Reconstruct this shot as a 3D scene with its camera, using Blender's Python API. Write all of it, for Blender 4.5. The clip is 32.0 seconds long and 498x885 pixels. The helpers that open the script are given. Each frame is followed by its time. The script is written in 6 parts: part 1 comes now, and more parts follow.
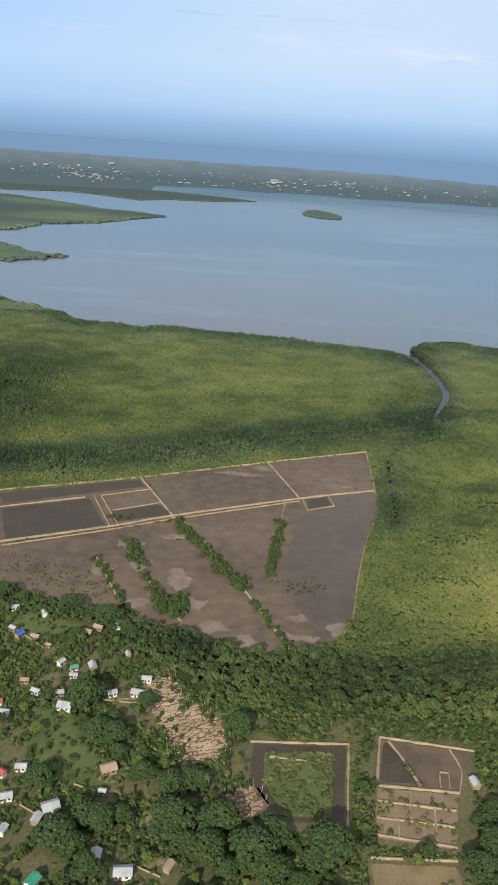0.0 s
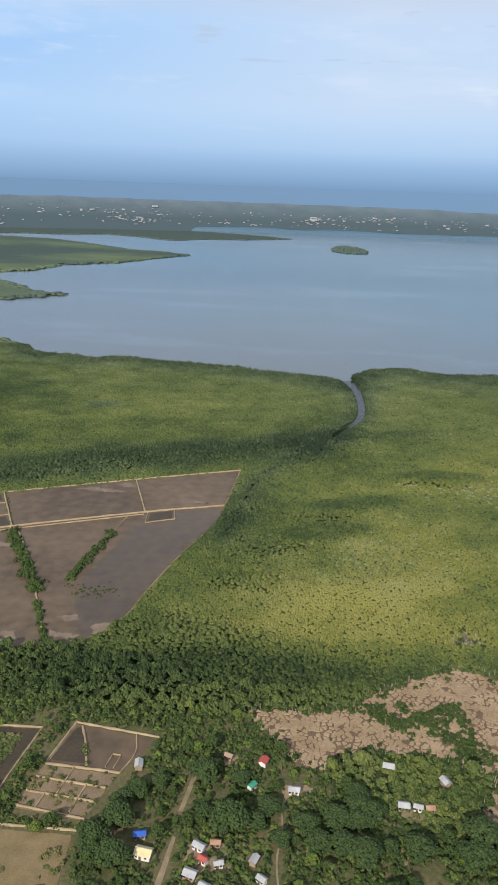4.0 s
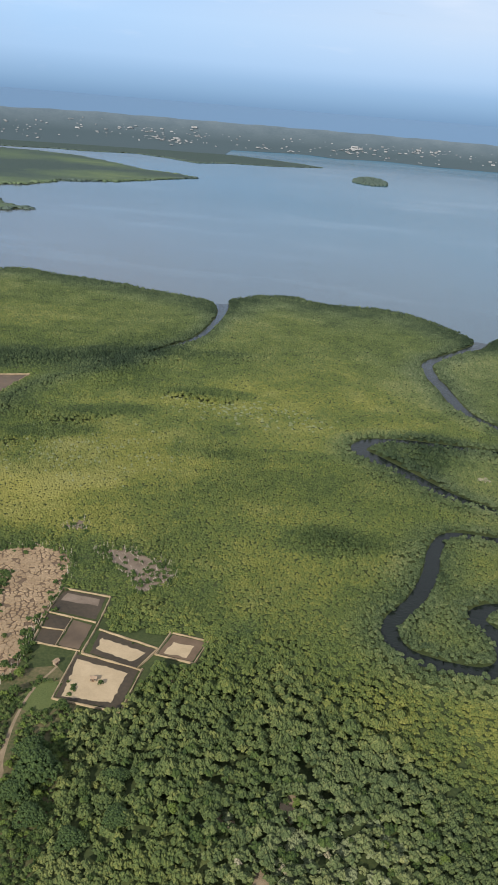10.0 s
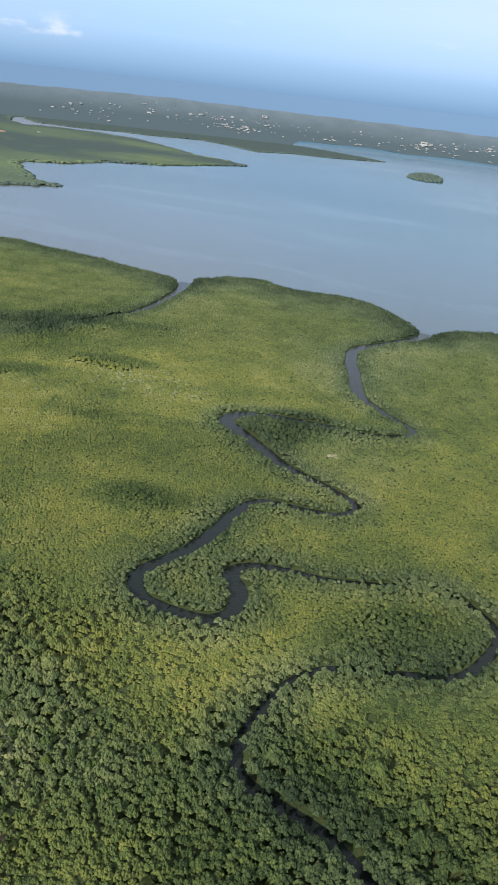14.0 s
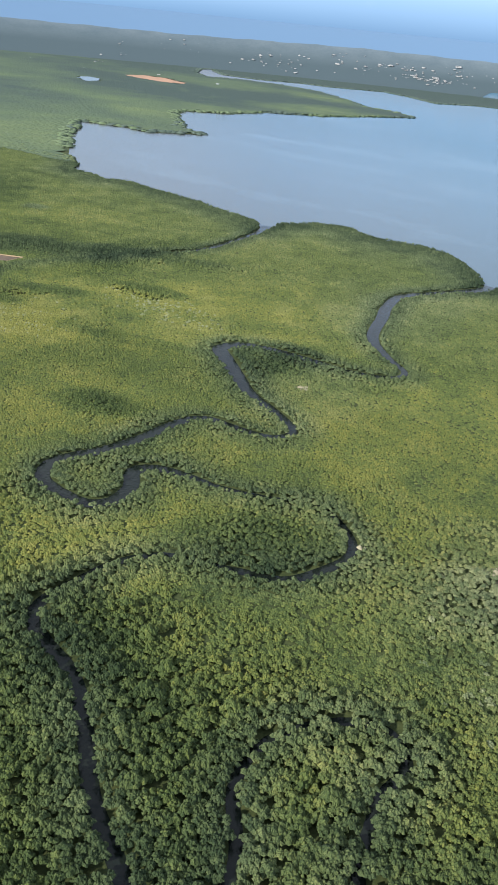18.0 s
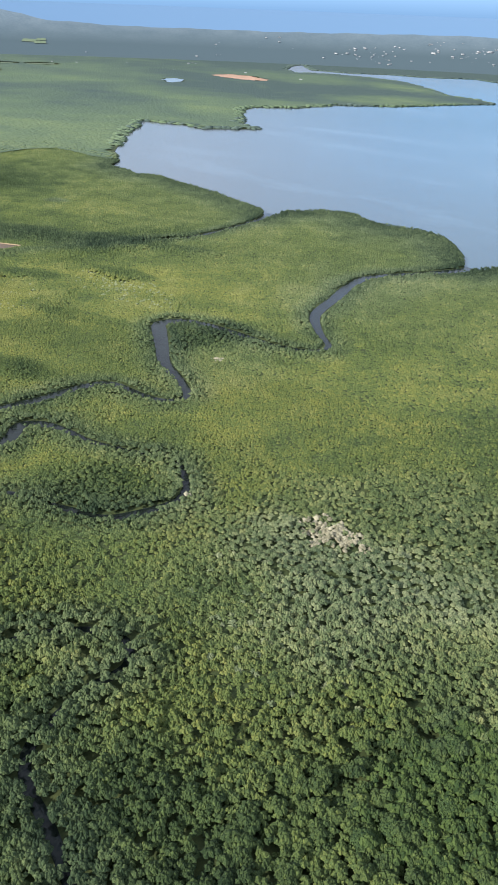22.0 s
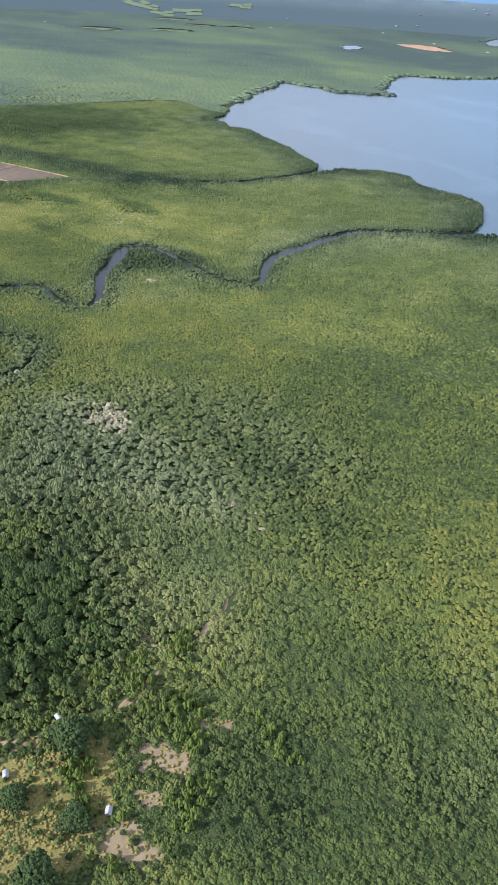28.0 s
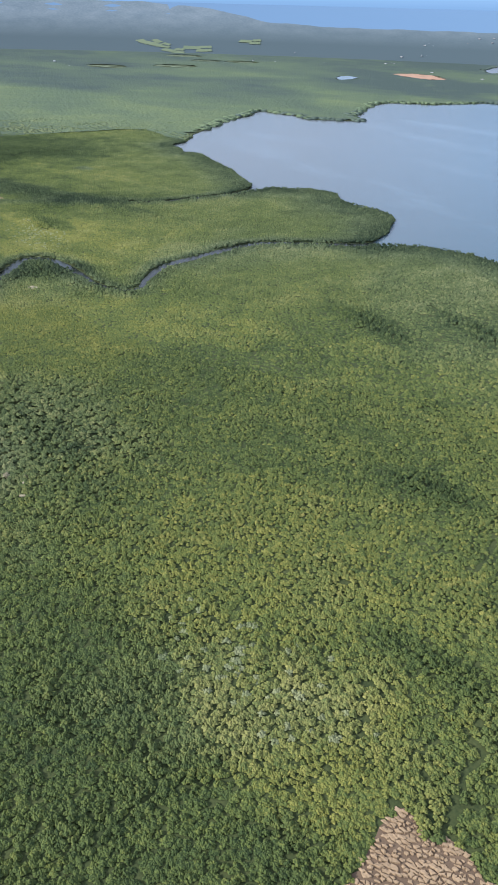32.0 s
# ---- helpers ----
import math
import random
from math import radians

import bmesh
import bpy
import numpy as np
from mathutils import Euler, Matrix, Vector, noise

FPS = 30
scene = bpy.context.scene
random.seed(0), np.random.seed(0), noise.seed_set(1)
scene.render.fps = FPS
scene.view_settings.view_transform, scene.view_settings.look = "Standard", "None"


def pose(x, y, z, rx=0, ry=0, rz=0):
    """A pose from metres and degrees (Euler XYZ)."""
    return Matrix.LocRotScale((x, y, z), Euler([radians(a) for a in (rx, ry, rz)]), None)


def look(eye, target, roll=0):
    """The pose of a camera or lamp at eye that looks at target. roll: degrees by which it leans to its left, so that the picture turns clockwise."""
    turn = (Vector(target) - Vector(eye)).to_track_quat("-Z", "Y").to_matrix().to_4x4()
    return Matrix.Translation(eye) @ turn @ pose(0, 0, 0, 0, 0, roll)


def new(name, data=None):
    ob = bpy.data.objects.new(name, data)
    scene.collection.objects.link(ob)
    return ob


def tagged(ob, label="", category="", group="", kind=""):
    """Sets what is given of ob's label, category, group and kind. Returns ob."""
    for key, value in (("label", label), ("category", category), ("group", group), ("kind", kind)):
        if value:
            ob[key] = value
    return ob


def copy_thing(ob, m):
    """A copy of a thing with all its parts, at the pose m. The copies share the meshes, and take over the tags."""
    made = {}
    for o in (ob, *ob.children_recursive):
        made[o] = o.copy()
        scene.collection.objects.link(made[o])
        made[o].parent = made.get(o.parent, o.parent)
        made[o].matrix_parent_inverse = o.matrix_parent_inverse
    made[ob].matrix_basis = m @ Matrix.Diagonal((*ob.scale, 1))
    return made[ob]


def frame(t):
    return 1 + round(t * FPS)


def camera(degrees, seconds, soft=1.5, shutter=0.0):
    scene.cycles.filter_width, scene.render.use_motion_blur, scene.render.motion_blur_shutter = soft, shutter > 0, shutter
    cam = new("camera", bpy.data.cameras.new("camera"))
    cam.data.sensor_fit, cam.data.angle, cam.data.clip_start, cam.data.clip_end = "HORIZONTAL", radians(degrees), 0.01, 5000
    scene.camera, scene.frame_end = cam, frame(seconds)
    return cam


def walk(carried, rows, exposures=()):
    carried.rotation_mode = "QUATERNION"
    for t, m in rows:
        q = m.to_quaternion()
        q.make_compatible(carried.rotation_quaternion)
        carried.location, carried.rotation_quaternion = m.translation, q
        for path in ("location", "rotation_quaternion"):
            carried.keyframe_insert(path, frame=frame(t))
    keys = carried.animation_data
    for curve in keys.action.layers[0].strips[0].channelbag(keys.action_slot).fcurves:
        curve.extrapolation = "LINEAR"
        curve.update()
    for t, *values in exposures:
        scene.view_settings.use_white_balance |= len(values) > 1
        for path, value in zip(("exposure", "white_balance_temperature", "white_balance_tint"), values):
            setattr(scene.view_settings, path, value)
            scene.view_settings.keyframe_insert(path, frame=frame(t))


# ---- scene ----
EXPOSURES = [(0.0, 0.27, 6500, 10), (6.0, 0.19, 6500, 10), (8.0, 0.20, 6500, 10), (9.0, 0.40, 6500, 10), (10.0, 0.27, 6500, 10), (11.0, 0.34, 6500, 10), (13.0, 0.40, 6500, 10), (16.0, 0.68, 6400, 10), (19.0, 0.74, 6300, 10), (21.0, 0.79, 6200, 10),
             (23.0, 0.90, 6100, 11), (28.0, 0.84, 5920, 13), (32.0, 0.72, 5950, 13)]

cam = camera(35.274, 32.0, soft=1.7)


def flight(x, y, z, yaw, pitch, roll):
    """A pose from a place, a heading to the left of +y, a pitch and a lean, in degrees."""
    a, b = radians(yaw), radians(pitch)
    way = Vector((-math.sin(a) * math.cos(b), math.cos(a) * math.cos(b), math.sin(b)))
    return look((x, y, z), Vector((x, y, z)) + 100 * way, roll)


walk(cam, [
    (0.0, flight(0.00, 0.00, 200.00, 0.000, -20.269, 3.964)),
    (0.5, flight(17.52, -2.61, 200.03, 0.017, -20.080, 4.026)),
    (1.0, flight(35.24, -5.22, 200.07, 0.574, -19.950, 3.863)),
    (1.5, flight(53.64, -7.66, 200.29, 1.039, -20.418, 3.929)),
    (2.0, flight(72.04, -9.82, 200.45, 1.665, -20.910, 3.729)),
    (2.5, flight(90.27, -11.61, 200.77, 2.539, -20.410, 3.298)),
    (3.0, flight(108.13, -13.18, 201.16, 3.297, -19.205, 2.509)),
    (3.5, flight(125.94, -14.59, 201.16, 3.820, -18.233, 2.047)),
    (5.5, flight(200.09, -21.39, 207.02, 18.151, -15.981, 2.101)),
    (6.0, flight(219.33, -22.46, 207.41, 21.587, -13.407, 1.228)),
    (6.5, flight(238.34, -23.19, 207.98, 19.131, -13.251, 0.977)),
    (7.0, flight(256.87, -23.44, 208.52, 16.607, -14.986, 1.144)),
    (7.5, flight(275.22, -23.44, 208.97, 15.012, -17.031, 1.453)),
    (8.0, flight(293.20, -23.65, 209.26, 13.602, -18.304, 1.678)),
    (8.5, flight(312.57, -23.61, 209.66, 12.214, -20.128, 2.123)),
    (9.0, flight(331.69, -23.16, 210.08, 11.432, -22.076, 2.802)),
    (9.5, flight(350.27, -22.63, 210.26, 10.564, -22.494, 3.873)),
    (10.0, flight(368.82, -21.80, 210.20, 9.970, -22.964, 4.630)),
    (10.5, flight(387.22, -20.80, 210.06, 9.629, -23.863, 4.549)),
    (11.0, flight(405.75, -19.73, 210.05, 8.847, -24.228, 5.078)),
    (11.5, flight(424.20, -18.31, 210.54, 8.209, -23.834, 5.804)),
    (12.0, flight(442.37, -16.88, 211.54, 8.628, -23.868, 6.688)),
    (12.5, flight(460.43, -15.67, 212.51, 9.626, -24.053, 6.960)),
    (13.0, flight(478.84, -14.36, 213.43, 10.987, -24.237, 7.293)),
    (13.5, flight(497.21, -12.61, 214.47, 13.447, -23.636, 6.945)),
    (15.5, flight(571.41, -4.69, 217.23, 21.234, -26.571, 6.756)),
    (16.0, flight(589.98, -1.30, 217.94, 22.762, -27.191, 6.716)),
    (16.5, flight(608.61, 2.43, 218.55, 23.978, -27.423, 7.109)),
    (17.0, flight(626.93, 6.68, 219.24, 25.905, -27.931, 6.861)),
    (17.5, flight(644.82, 11.35, 219.94, 28.312, -28.296, 6.102)),
    (18.0, flight(662.45, 16.30, 220.62, 30.256, -28.240, 5.656)),
    (18.5, flight(679.79, 21.61, 221.24, 31.466, -27.228, 5.421)),
    (19.0, flight(697.07, 27.23, 221.83, 32.636, -26.432, 4.791)),
    (19.5, flight(714.36, 33.07, 222.64, 33.834, -26.592, 3.987)),
    (20.0, flight(731.88, 38.93, 223.43, 35.392, -26.740, 3.384)),
    (20.5, flight(749.48, 45.34, 224.34, 36.844, -27.062, 3.082)),
    (21.0, flight(767.31, 52.10, 225.18, 37.592, -27.144, 3.311)),
    (21.5, flight(785.14, 59.53, 226.36, 38.482, -28.129, 2.822)),
    (22.0, flight(802.70, 67.20, 227.43, 39.794, -28.977, 2.227)),
    (22.5, flight(820.22, 74.97, 227.70, 40.957, -29.771, 2.714)),
    (23.0, flight(836.60, 83.17, 227.42, 42.099, -30.647, 3.579)),
    (23.5, flight(851.99, 92.10, 226.70, 42.946, -30.897, 4.262)),
    (24.0, flight(866.97, 101.89, 226.03, 44.095, -31.323, 4.051)),
    (24.5, flight(882.49, 111.82, 225.55, 45.673, -31.610, 3.379)),
    (25.0, flight(898.73, 121.78, 225.16, 46.868, -31.258, 3.181)),
    (25.5, flight(914.75, 131.95, 224.71, 48.041, -30.969, 3.115)),
    (27.5, flight(973.67, 175.31, 220.52, 53.958, -30.964, 2.411)),
    (28.0, flight(987.56, 186.30, 219.75, 54.989, -31.174, 3.279)),
    (28.5, flight(1001.12, 197.50, 219.20, 56.227, -31.323, 2.754)),
    (29.0, flight(1015.14, 208.65, 218.99, 56.876, -30.416, 1.998)),
    (29.5, flight(1028.73, 220.38, 219.12, 56.920, -29.430, 1.618)),
    (30.0, flight(1042.21, 232.06, 219.00, 56.819, -29.590, 1.302)),
    (30.5, flight(1055.49, 243.80, 218.44, 56.241, -29.624, 1.964)),
    (31.0, flight(1068.32, 255.77, 217.65, 55.657, -29.554, 2.565)),
    (31.5, flight(1080.56, 268.12, 216.70, 56.519, -29.562, 2.140)),
    (32.0, flight(1093.12, 280.82, 215.73, 58.183, -29.125, 1.555)),
], EXPOSURES)

# ---- light and sky ----
SUN_WAY = Vector((0.23, 0.835, -0.50)).normalized()
sun_data = bpy.data.lights.new("sun", "SUN")
sun_data.energy, sun_data.angle, sun_data.color = 4.2, radians(0.6), (1.0, 0.93, 0.82)
sun = new("sun", sun_data)
sun.matrix_world = look((0, 0, 900), Vector((0, 0, 900)) + SUN_WAY)

world = bpy.data.worlds.new("sky")
scene.world = world
world.use_nodes = True


def build_sky():
    nt = world.node_tree
    n, ln = nt.nodes, nt.links
    n.clear()
    out = n.new("ShaderNodeOutputWorld")
    bg = n.new("ShaderNodeBackground")
    bg.inputs["Strength"].default_value = 0.13
    sky = n.new("ShaderNodeTexSky")
    sky.sky_type, sky.sun_disc = "NISHITA", False
    sky.sun_elevation = math.asin(-SUN_WAY.z)
    sky.sun_rotation = math.atan2(-SUN_WAY.x, -SUN_WAY.y)
    sky.air_density, sky.dust_density, sky.ozone_density = 1.0, 0.3, 3.0
    tc = n.new("ShaderNodeTexCoord")
    xyz = n.new("ShaderNodeSeparateXYZ")
    ln.new(tc.outputs["Generated"], xyz.inputs[0])
    # blue haze low over the sea, paler above it
    low = n.new("ShaderNodeValToRGB")
    e = low.color_ramp.elements
    e[0].position, e[0].color = 0.0, (0.180, 0.312, 0.50, 1)
    e[1].position, e[1].color = 1.0, (0.28, 0.54, 0.93, 1)
    for p, c in ((0.12, (0.265, 0.43, 0.65, 1)), (0.30, (0.38, 0.58, 0.85, 1)), (0.55, (0.41, 0.64, 0.94, 1))):
        e.new(p).color = c
    span = n.new("ShaderNodeMapRange")
    span.inputs["From Min"].default_value, span.inputs["From Max"].default_value = 0.0, 0.16
    ln.new(xyz.outputs["Z"], span.inputs["Value"])
    ln.new(span.outputs[0], low.inputs["Fac"])
    bright = n.new("ShaderNodeVectorMath")
    bright.operation = "SCALE"
    bright.inputs["Scale"].default_value = 6.8
    ln.new(low.outputs["Color"], bright.inputs[0])
    fade = n.new("ShaderNodeMapRange")
    fade.interpolation_type = "SMOOTHSTEP"
    fade.inputs["From Min"].default_value, fade.inputs["From Max"].default_value = 0.10, 0.34
    fade.inputs["To Min"].default_value, fade.inputs["To Max"].default_value = 1.0, 0.0
    ln.new(xyz.outputs["Z"], fade.inputs["Value"])
    base = n.new("ShaderNodeMix")
    base.data_type = "RGBA"
    ln.new(fade.outputs[0], base.inputs["Factor"])
    ln.new(sky.outputs["Color"], base.inputs["A"])
    ln.new(bright.outputs[0], base.inputs["B"])
    last = base.outputs["Result"]
    # a white veil on the eastern side
    east = n.new("ShaderNodeMapRange")
    east.inputs["From Min"].default_value, east.inputs["From Max"].default_value = -0.5, 0.02
    east.inputs["To Max"].default_value = 0.8
    ln.new(xyz.outputs["X"], east.inputs["Value"])
    rise = n.new("ShaderNodeMapRange")
    rise.inputs["From Min"].default_value, rise.inputs["From Max"].default_value = 0.03, 0.10
    ln.new(xyz.outputs["Z"], rise.inputs["Value"])
    veil = n.new("ShaderNodeMath")
    veil.operation = "MULTIPLY"
    ln.new(east.outputs[0], veil.inputs[0])
    ln.new(rise.outputs[0], veil.inputs[1])
    pale = n.new("ShaderNodeMix")
    pale.data_type = "RGBA"
    pale.inputs["B"].default_value = (4.2, 5.0, 6.1, 1)
    ln.new(veil.outputs[0], pale.inputs["Factor"])
    ln.new(last, pale.inputs["A"])
    last = pale.outputs["Result"]
    # thin grey cloud low in the west
    west = n.new("ShaderNodeMapRange")
    west.inputs["From Min"].default_value, west.inputs["From Max"].default_value = -0.42, -0.80
    west.inputs["To Max"].default_value = 0.75
    ln.new(xyz.outputs["X"], west.inputs["Value"])
    lift = n.new("ShaderNodeMapRange")
    lift.inputs["From Min"].default_value, lift.inputs["From Max"].default_value = 0.01, 0.06
    ln.new(xyz.outputs["Z"], lift.inputs["Value"])
    sheet = n.new("ShaderNodeMath")
    sheet.operation = "MULTIPLY"
    ln.new(west.outputs[0], sheet.inputs[0])
    ln.new(lift.outputs[0], sheet.inputs[1])
    dull = n.new("ShaderNodeMix")
    dull.data_type = "RGBA"
    dull.inputs["B"].default_value = (3.3, 3.8, 4.5, 1)
    ln.new(sheet.outputs[0], dull.inputs["Factor"])
    ln.new(last, dull.inputs["A"])
    last = dull.outputs["Result"]
    # layered cloud: thin white sheets, then a few grey-bottomed heaps
    for scale, stretch, lo, hi, colour, most, shift, low_edge in ((1.5, 10.0, 0.52, 0.80, (5.4, 5.9, 6.8, 1), 0.5, 3.1, 0.06), (1.1, 6.0, 0.34, 0.50, (4.0, 4.2, 4.9, 1), 0.9, 8.7, 0.18), (4.0, 12.0, 0.56, 0.76, (5.6, 5.9, 6.5, 1), 0.45, 1.3, 0.05),
                                                                (1.7, 9.0, 0.50, 0.66, (2.9, 3.1, 3.8, 1), 0.75, 5.2, 0.20), (5.0, 22.0, 0.63, 0.72, (3.3, 4.0, 5.0, 1), 0.6, 2.2, 0.09)):
        mp = n.new("ShaderNodeMapping")
        mp.inputs["Scale"].default_value = (2.2, 2.2, stretch)
        mp.inputs["Location"].default_value = (shift, shift * 0.7, 0)
        ns = n.new("ShaderNodeTexNoise")
        ns.inputs["Scale"].default_value = scale
        ns.inputs["Detail"].default_value = 7
        ns.inputs["Roughness"].default_value = 0.55
        rm = n.new("ShaderNodeMapRange")
        rm.interpolation_type = "SMOOTHSTEP"
        rm.inputs["From Min"].default_value, rm.inputs["From Max"].default_value = lo, hi
        rm.inputs["To Max"].default_value = most
        up = n.new("ShaderNodeMapRange")
        up.inputs["From Min"].default_value, up.inputs["From Max"].default_value = low_edge, low_edge + 0.06
        both = n.new("ShaderNodeMath")
        both.operation = "MULTIPLY"
        mix = n.new("ShaderNodeMix")
        mix.data_type = "RGBA"
        mix.inputs["B"].default_value = colour
        ln.new(tc.outputs["Generated"], mp.inputs["Vector"])
        ln.new(mp.outputs["Vector"], ns.inputs["Vector"])
        ln.new(ns.outputs["Fac"], rm.inputs["Value"])
        ln.new(xyz.outputs["Z"], up.inputs["Value"])
        ln.new(rm.outputs[0], both.inputs[0])
        ln.new(up.outputs[0], both.inputs[1])
        ln.new(both.outputs[0], mix.inputs["Factor"])
        ln.new(last, mix.inputs["A"])
        last = mix.outputs["Result"]
    # small heaps of white cloud far off, low in the north-west
    mp, ns, rm, low_up, high_down, side = (n.new("ShaderNode" + k) for k in ("Mapping", "TexNoise", "MapRange", "MapRange", "MapRange", "MapRange"))
    mp.inputs["Scale"].default_value = (1.0, 1.0, 2.6)
    mp.inputs["Location"].default_value = (0.35, 0.0, 0.1)
    ns.inputs["Scale"].default_value, ns.inputs["Detail"].default_value = 11.0, 6
    rm.interpolation_type = "SMOOTHSTEP"
    rm.inputs["From Min"].default_value, rm.inputs["From Max"].default_value, rm.inputs["To Max"].default_value = 0.53, 0.66, 0.75
    low_up.inputs["From Min"].default_value, low_up.inputs["From Max"].default_value = 0.022, 0.034
    high_down.inputs["From Min"].default_value, high_down.inputs["From Max"].default_value = 0.062, 0.044
    side.inputs["From Min"].default_value, side.inputs["From Max"].default_value = -0.42, -0.52
    ln.new(tc.outputs["Generated"], mp.inputs["Vector"])
    ln.new(mp.outputs["Vector"], ns.inputs["Vector"])
    ln.new(ns.outputs["Fac"], rm.inputs["Value"])
    for edge in (low_up, high_down):
        ln.new(xyz.outputs["Z"], edge.inputs["Value"])
    ln.new(xyz.outputs["X"], side.inputs["Value"])
    amount = rm.outputs[0]
    for edge in (low_up, high_down, side):
        times = n.new("ShaderNodeMath")
        times.operation = "MULTIPLY"
        ln.new(amount, times.inputs[0])
        ln.new(edge.outputs[0], times.inputs[1])
        amount = times.outputs[0]
    heap = n.new("ShaderNodeMix")
    heap.data_type = "RGBA"
    heap.inputs["B"].default_value = (5.6, 5.8, 6.4, 1)
    ln.new(amount, heap.inputs["Factor"])
    ln.new(last, heap.inputs["A"])
    last = heap.outputs["Result"]
    ln.new(last, bg.inputs["Color"])
    ln.new(bg.outputs[0], out.inputs[0])


build_sky()


# ---- materials ----
def mat(name, low, high, scale=0.3, rough=0.9, fine=4.0, island=0.0, bump=0.0, bump_scale=2.0, spec=0.3, metal=0.0, obj=0.0, grain=0.0, grain_scale=2.4):
    """Two colours mixed by noise at two sizes, with some spread from piece to piece and a bump."""
    m = bpy.data.materials.new(name)
    m.use_nodes = True
    nt = m.node_tree
    n, ln = nt.nodes, nt.links
    b = n["Principled BSDF"]
    b.inputs["Roughness"].default_value = rough
    b.inputs["Specular IOR Level"].default_value = spec
    b.inputs["Metallic"].default_value = metal
    geo = n.new("ShaderNodeNewGeometry")
    big = n.new("ShaderNodeTexNoise")
    big.inputs["Scale"].default_value = scale
    big.inputs["Detail"].default_value = 3
    small = n.new("ShaderNodeTexNoise")
    small.inputs["Scale"].default_value = scale * fine * 3
    small.inputs["Detail"].default_value = 4
    for t in (big, small):
        ln.new(geo.outputs["Position"], t.inputs["Vector"])
    add = n.new("ShaderNodeMath")
    add.operation = "MULTIPLY_ADD"
    add.inputs[1].default_value = 0.55
    ln.new(big.outputs["Fac"], add.inputs[0])
    sub = n.new("ShaderNodeMath")
    sub.operation = "MULTIPLY"
    sub.inputs[1].default_value = 0.45
    ln.new(small.outputs["Fac"], sub.inputs[0])
    ln.new(sub.outputs[0], add.inputs[2])
    last = add.outputs[0]
    if grain:
        tiny = n.new("ShaderNodeTexNoise")
        tiny.inputs["Scale"].default_value = grain_scale
        tiny.inputs["Detail"].default_value = 3
        tiny.inputs["Roughness"].default_value = 0.7
        ln.new(geo.outputs["Position"], tiny.inputs["Vector"])
        sway = n.new("ShaderNodeMath")
        sway.operation = "MULTIPLY_ADD"
        sway.inputs[1].default_value = grain
        ln.new(tiny.outputs["Fac"], sway.inputs[0])
        level = n.new("ShaderNodeMath")
        level.operation = "SUBTRACT"
        level.inputs[1].default_value = grain / 2
        ln.new(last, level.inputs[0])
        ln.new(level.outputs[0], sway.inputs[2])
        last = sway.outputs[0]
    if island or obj:
        src = geo.outputs["Random Per Island"]
        if obj:
            info = n.new("ShaderNodeObjectInfo")
            src = info.outputs["Random"]
        more = n.new("ShaderNodeMath")
        more.operation = "MULTIPLY_ADD"
        more.inputs[1].default_value = island or obj
        ln.new(src, more.inputs[0])
        off = n.new("ShaderNodeMath")
        off.operation = "SUBTRACT"
        off.inputs[1].default_value = (island or obj) / 2
        ln.new(last, off.inputs[0])
        ln.new(off.outputs[0], more.inputs[2])
        last = more.outputs[0]
    ramp = n.new("ShaderNodeValToRGB")
    e = ramp.color_ramp.elements
    e[0].position, e[1].position = 0.3, 0.7
    e[0].color, e[1].color = (*low, 1), (*high, 1)
    ln.new(last, ramp.inputs["Fac"])
    ln.new(ramp.outputs["Color"], b.inputs["Base Color"])
    if bump:
        bt = n.new("ShaderNodeTexNoise")
        bt.inputs["Scale"].default_value = bump_scale
        bt.inputs["Detail"].default_value = 3
        ln.new(geo.outputs["Position"], bt.inputs["Vector"])
        bp = n.new("ShaderNodeBump")
        bp.inputs["Strength"].default_value = bump
        bp.inputs["Distance"].default_value = 1.0 / bump_scale
        ln.new(bt.outputs["Fac"], bp.inputs["Height"])
        ln.new(bp.outputs["Normal"], b.inputs["Normal"])
    return m


def leafy(m, share=0.16):
    """Leaves that let part of the light through."""
    n, ln = m.node_tree.nodes, m.node_tree.links
    b, out = n["Principled BSDF"], n["Material Output"]
    tr = n.new("ShaderNodeBsdfTranslucent")
    ln.new(n["Color Ramp"].outputs["Color"], tr.inputs["Color"])
    mix = n.new("ShaderNodeMixShader")
    mix.inputs[0].default_value = share
    ln.new(b.outputs[0], mix.inputs[1])
    ln.new(tr.outputs[0], mix.inputs[2])
    ln.new(mix.outputs[0], out.inputs[0])


